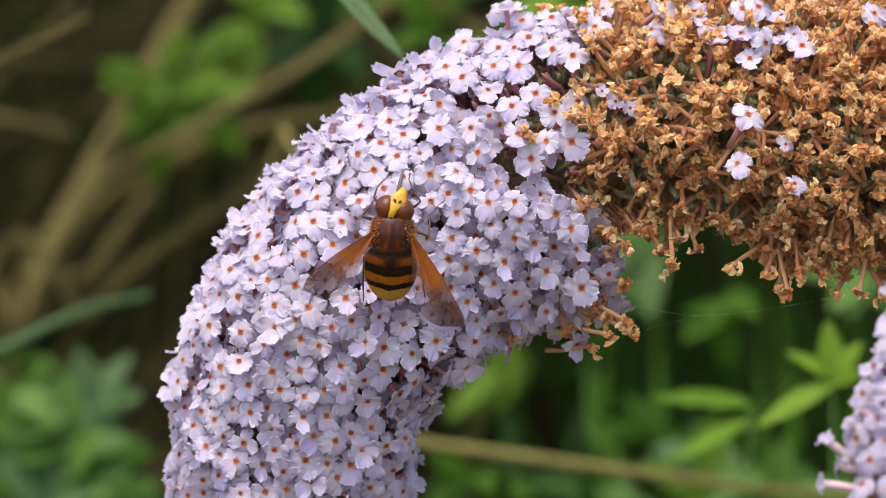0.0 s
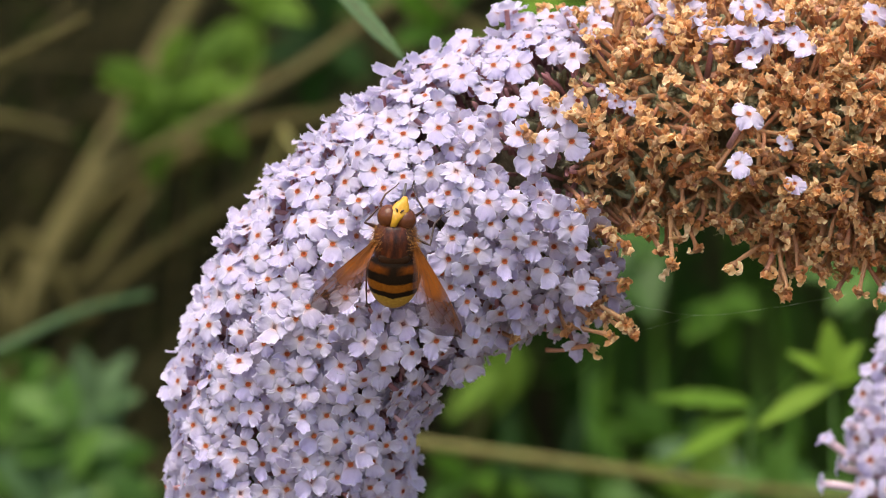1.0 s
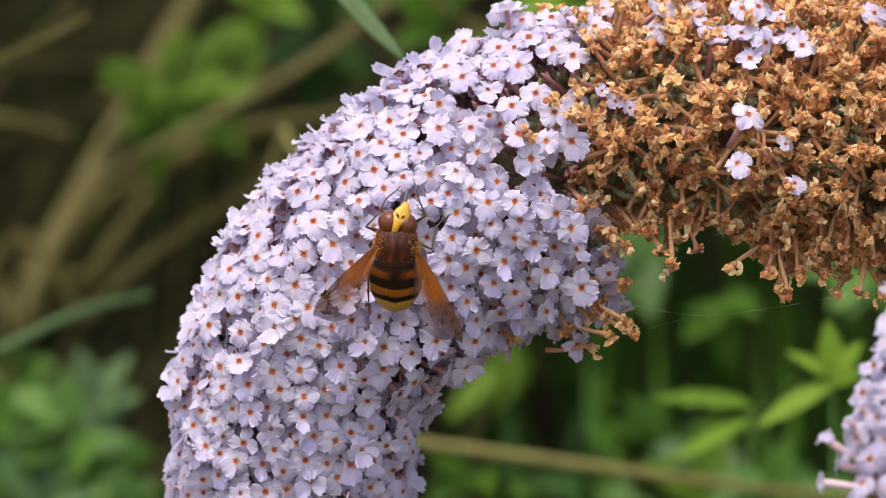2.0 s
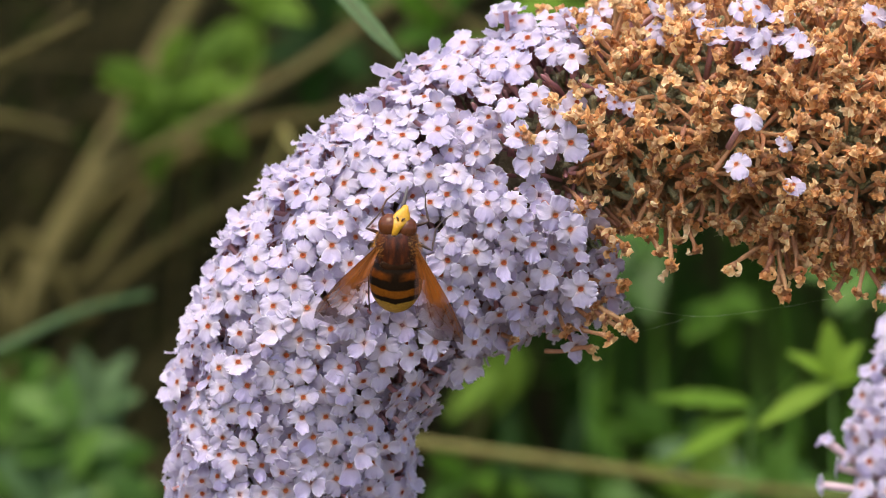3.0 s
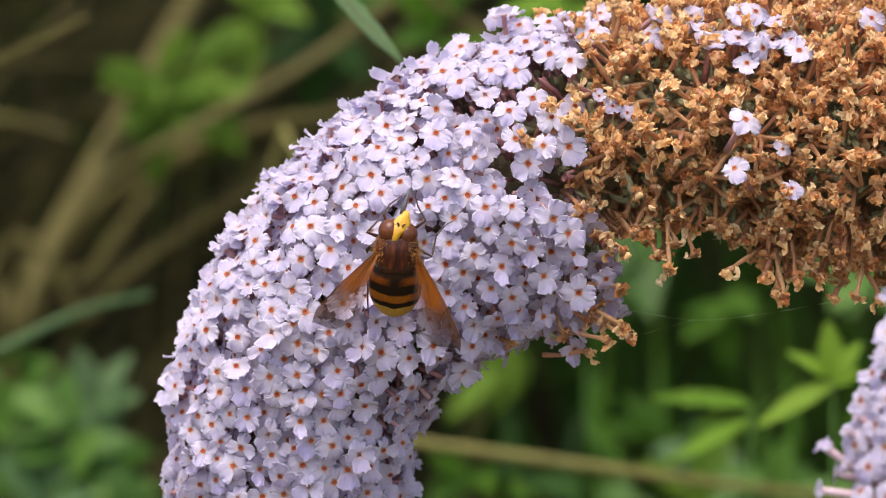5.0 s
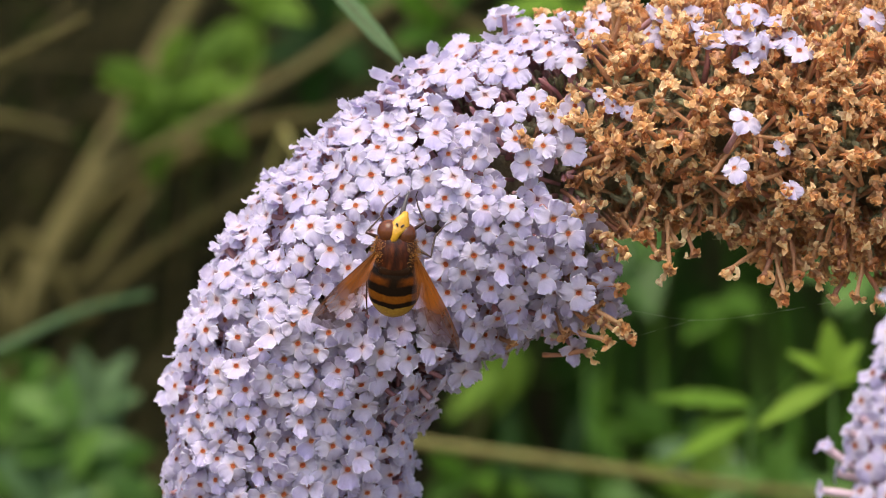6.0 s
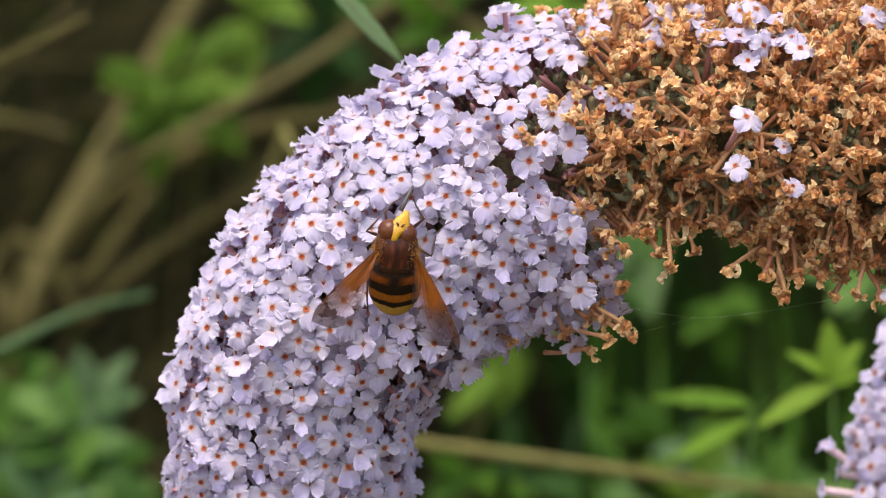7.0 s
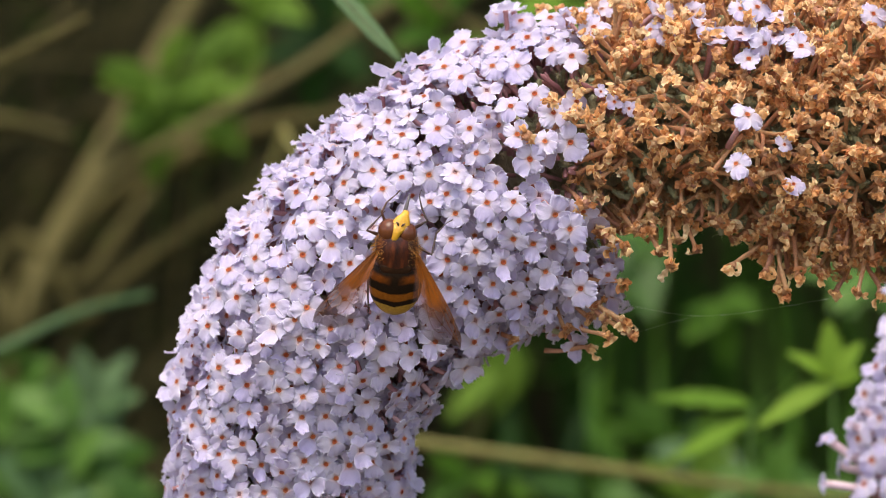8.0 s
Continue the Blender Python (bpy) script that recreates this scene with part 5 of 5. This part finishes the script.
def motions():
    # sway of the main spike, mm across and up
    sway = [(0.0, 0.0, 0.0), (0.5, 0.0, 0.2), (1.0, 0.0, 0.05), (1.5, 0.0, 0.05), (3.0, -0.15, -0.15), (3.5, -0.3, -0.38), (4.0, -0.33, -0.58), (4.5, -0.47, -0.82), (6.0, -0.5, -0.82), (6.5, -0.47, -0.82), (7.0, -0.33, -0.4), (7.5, -0.38, -0.68), (8.0, -0.2, -0.08)]
    for ob in (SPIKE, SILK_THREAD):
        base = ob.matrix_basis.copy()
        walk(ob, [(t, Matrix.Translation((u * MM, 0, v * MM)) @ base) for t, u, v in sway])
    base = SECOND_SPIKE.matrix_basis.copy()
    nod = [(0.0, 0.0, 0.0), (0.5, 0.05, 0.2), (1.0, 0.1, 0.0), (1.5, 0.05, 0.2), (3.0, 0.0, -0.2), (3.5, -0.05, -0.45), (4.0, -0.05, -0.65), (4.5, -0.25, -1.0), (6.0, -0.15, -1.05), (6.5, -0.05, -1.1), (7.0, 0.15, -1.0), (7.5, 0.05, -1.3), (8.0, 0.35, 0.0)]
    walk(SECOND_SPIKE, [(t, Matrix.Translation((u * MM, 0, v * MM)) @ base) for t, u, v in nod])
    base = HANGING_LEAF.matrix_basis.copy()
    dangle = [(0.0, 0.0, 0.0), (0.5, 0.0, -0.3), (1.0, 0.0, -0.2), (1.5, 0.0, -0.2), (3.0, -0.2, -0.4), (3.5, -0.3, -0.2), (4.0, -0.3, 0.0), (4.5, -0.2, -0.9), (6.0, -0.3, -0.9), (6.5, -0.5, -0.6), (7.0, -0.35, -0.7), (7.5, -0.9, -0.4), (8.0, -0.6, -0.65)]
    walk(HANGING_LEAF, [(t, Matrix.Translation((u * MM, 0, v * MM)) @ base) for t, u, v in dangle])

    # the fly: seconds, mm across and up, tail-down tilt, lean
    steps = [(0.0, -9.4, 0.0, 8, 2.8), (0.2, -9.3, -0.4, 9, 2.6), (0.5, -9.1, -0.96, 10, 2.4), (1.0, -8.9, -1.36, 11, 2.2), (1.5, -8.7, -1.85, 12, 1.8), (2.2, -8.6, -2.1, 13, 1.6), (3.0, -8.55, -2.3, 14, 1.5), (3.5, -8.6, -2.35, 14, 1.6), (4.0, -8.55, -2.65, 14, 2.2), (4.5, -8.5, -3.0, 15, 3.0), (5.3, -8.7, -3.15, 15, 2.8), (6.0, -8.8, -3.2, 15, 3.0), (6.5, -8.8, -3.25, 16, 2.8), (7.0, -8.7, -2.95, 16, 3.2), (7.5, -8.75, -3.25, 16, 2.8), (8.0, -8.6, -2.8, 16, 2.6)]
    rows = []
    for t, u, v, tilt, lean in steps:
        rows.append((t, Matrix.Translation(at(u + 0.3, v, FLY_DEPTH)) @ Matrix.Rotation(radians(lean), 4, "Y") @ pose(0, 0, 0, 90 + tilt)))
    walk(FLY, rows)

    # the head draws back towards the thorax
    head, m = HEAD
    walk(head, [(t, m @ pose(0, -back * MM, 0, -8 * back)) for t, back in ((0.0, 0.0), (0.5, 0.1), (1.5, 0.3), (3.0, 0.7), (4.5, 0.8), (6.0, 0.85), (7.0, 0.95), (8.0, 1.05))])

    # wings draw in a little in the first seconds
    for (wing, m), s in zip(WINGS, (1, -1)):
        walk(wing, [(t, m @ pose(0, 0, 0, 0, 0, s * a)) for t, a in ((0.0, -2.0), (0.5, 0.0), (1.5, 2.0), (4.5, 2.5), (8.0, 2.5))])

    def wave(which, rows):
        leg, m = LEGS[which]
        walk(leg, [(t, m @ pose(0, 0, 0, *turn)) for t, turn in rows])

    wave("fore_right", [(0.0, (0, 0, 6)), (0.4, (0, 0, 0)), (0.8, (0, 0, 4)), (1.4, (0, 0, 0)), (2.8, (0, 0, -8)), (3.2, (0, 0, -22)), (3.6, (0, 0, -20)), (4.0, (0, 0, 0)), (4.3, (0, 0, -6)), (4.5, (0, 0, -18)), (4.7, (0, 0, 4)), (5.8, (0, 0, 0)), (6.2, (0, 0, 2)), (7.0, (0, 0, 8)), (7.5, (0, 0, 2)), (8.0, (0, 0, -4))])
    wave("fore_left", [(0.0, (0, 0, 12)), (0.4, (0, 0, 8)), (0.8, (0, 0, 0)), (1.4, (0, 0, 0)), (3.0, (0, 0, 0)), (3.6, (0, 0, 10)), (4.0, (0, 0, -6)), (4.3, (0, 0, 6)), (4.5, (0, 0, 14)), (4.7, (0, 0, -4)), (5.8, (0, 0, 0)), (6.5, (0, 0, 2)), (7.0, (0, 0, -8)), (7.4, (0, 0, 0)), (8.0, (0, 0, 2))])
    wave("mid_right", [(0.0, (0, 0, 6)), (0.5, (0, 0, 2)), (1.5, (0, 0, 0)), (8.0, (0, 0, -2))])
    wave("mid_left", [(0.0, (0, 0, 8)), (0.5, (0, 0, 2)), (1.5, (0, 0, 0)), (8.0, (0, 0, -2))])
    snout, m = SNOUT
    walk(snout, [(t, m @ pose(0, 0, 0, 0, 0, a) @ Matrix.Translation((0, back * MM, 0))) for t, a, back in ((0.0, 12, -1.0), (0.5, 6, -2.2), (1.0, 14, -2.2), (1.6, 10, -2.6), (2.8, 8, -1.5), (3.4, 8, -2.4), (3.7, 4, -1.2), (4.2, 0, 0.0), (4.5, 4, 0.3), (4.7, 4, -1.0), (5.8, 6, -1.2), (6.2, 4, -2.0), (6.5, 0, -0.8), (7.0, -4, -0.6), (7.4, 8, -2.2), (8.0, 8, -2.6))])


motions()
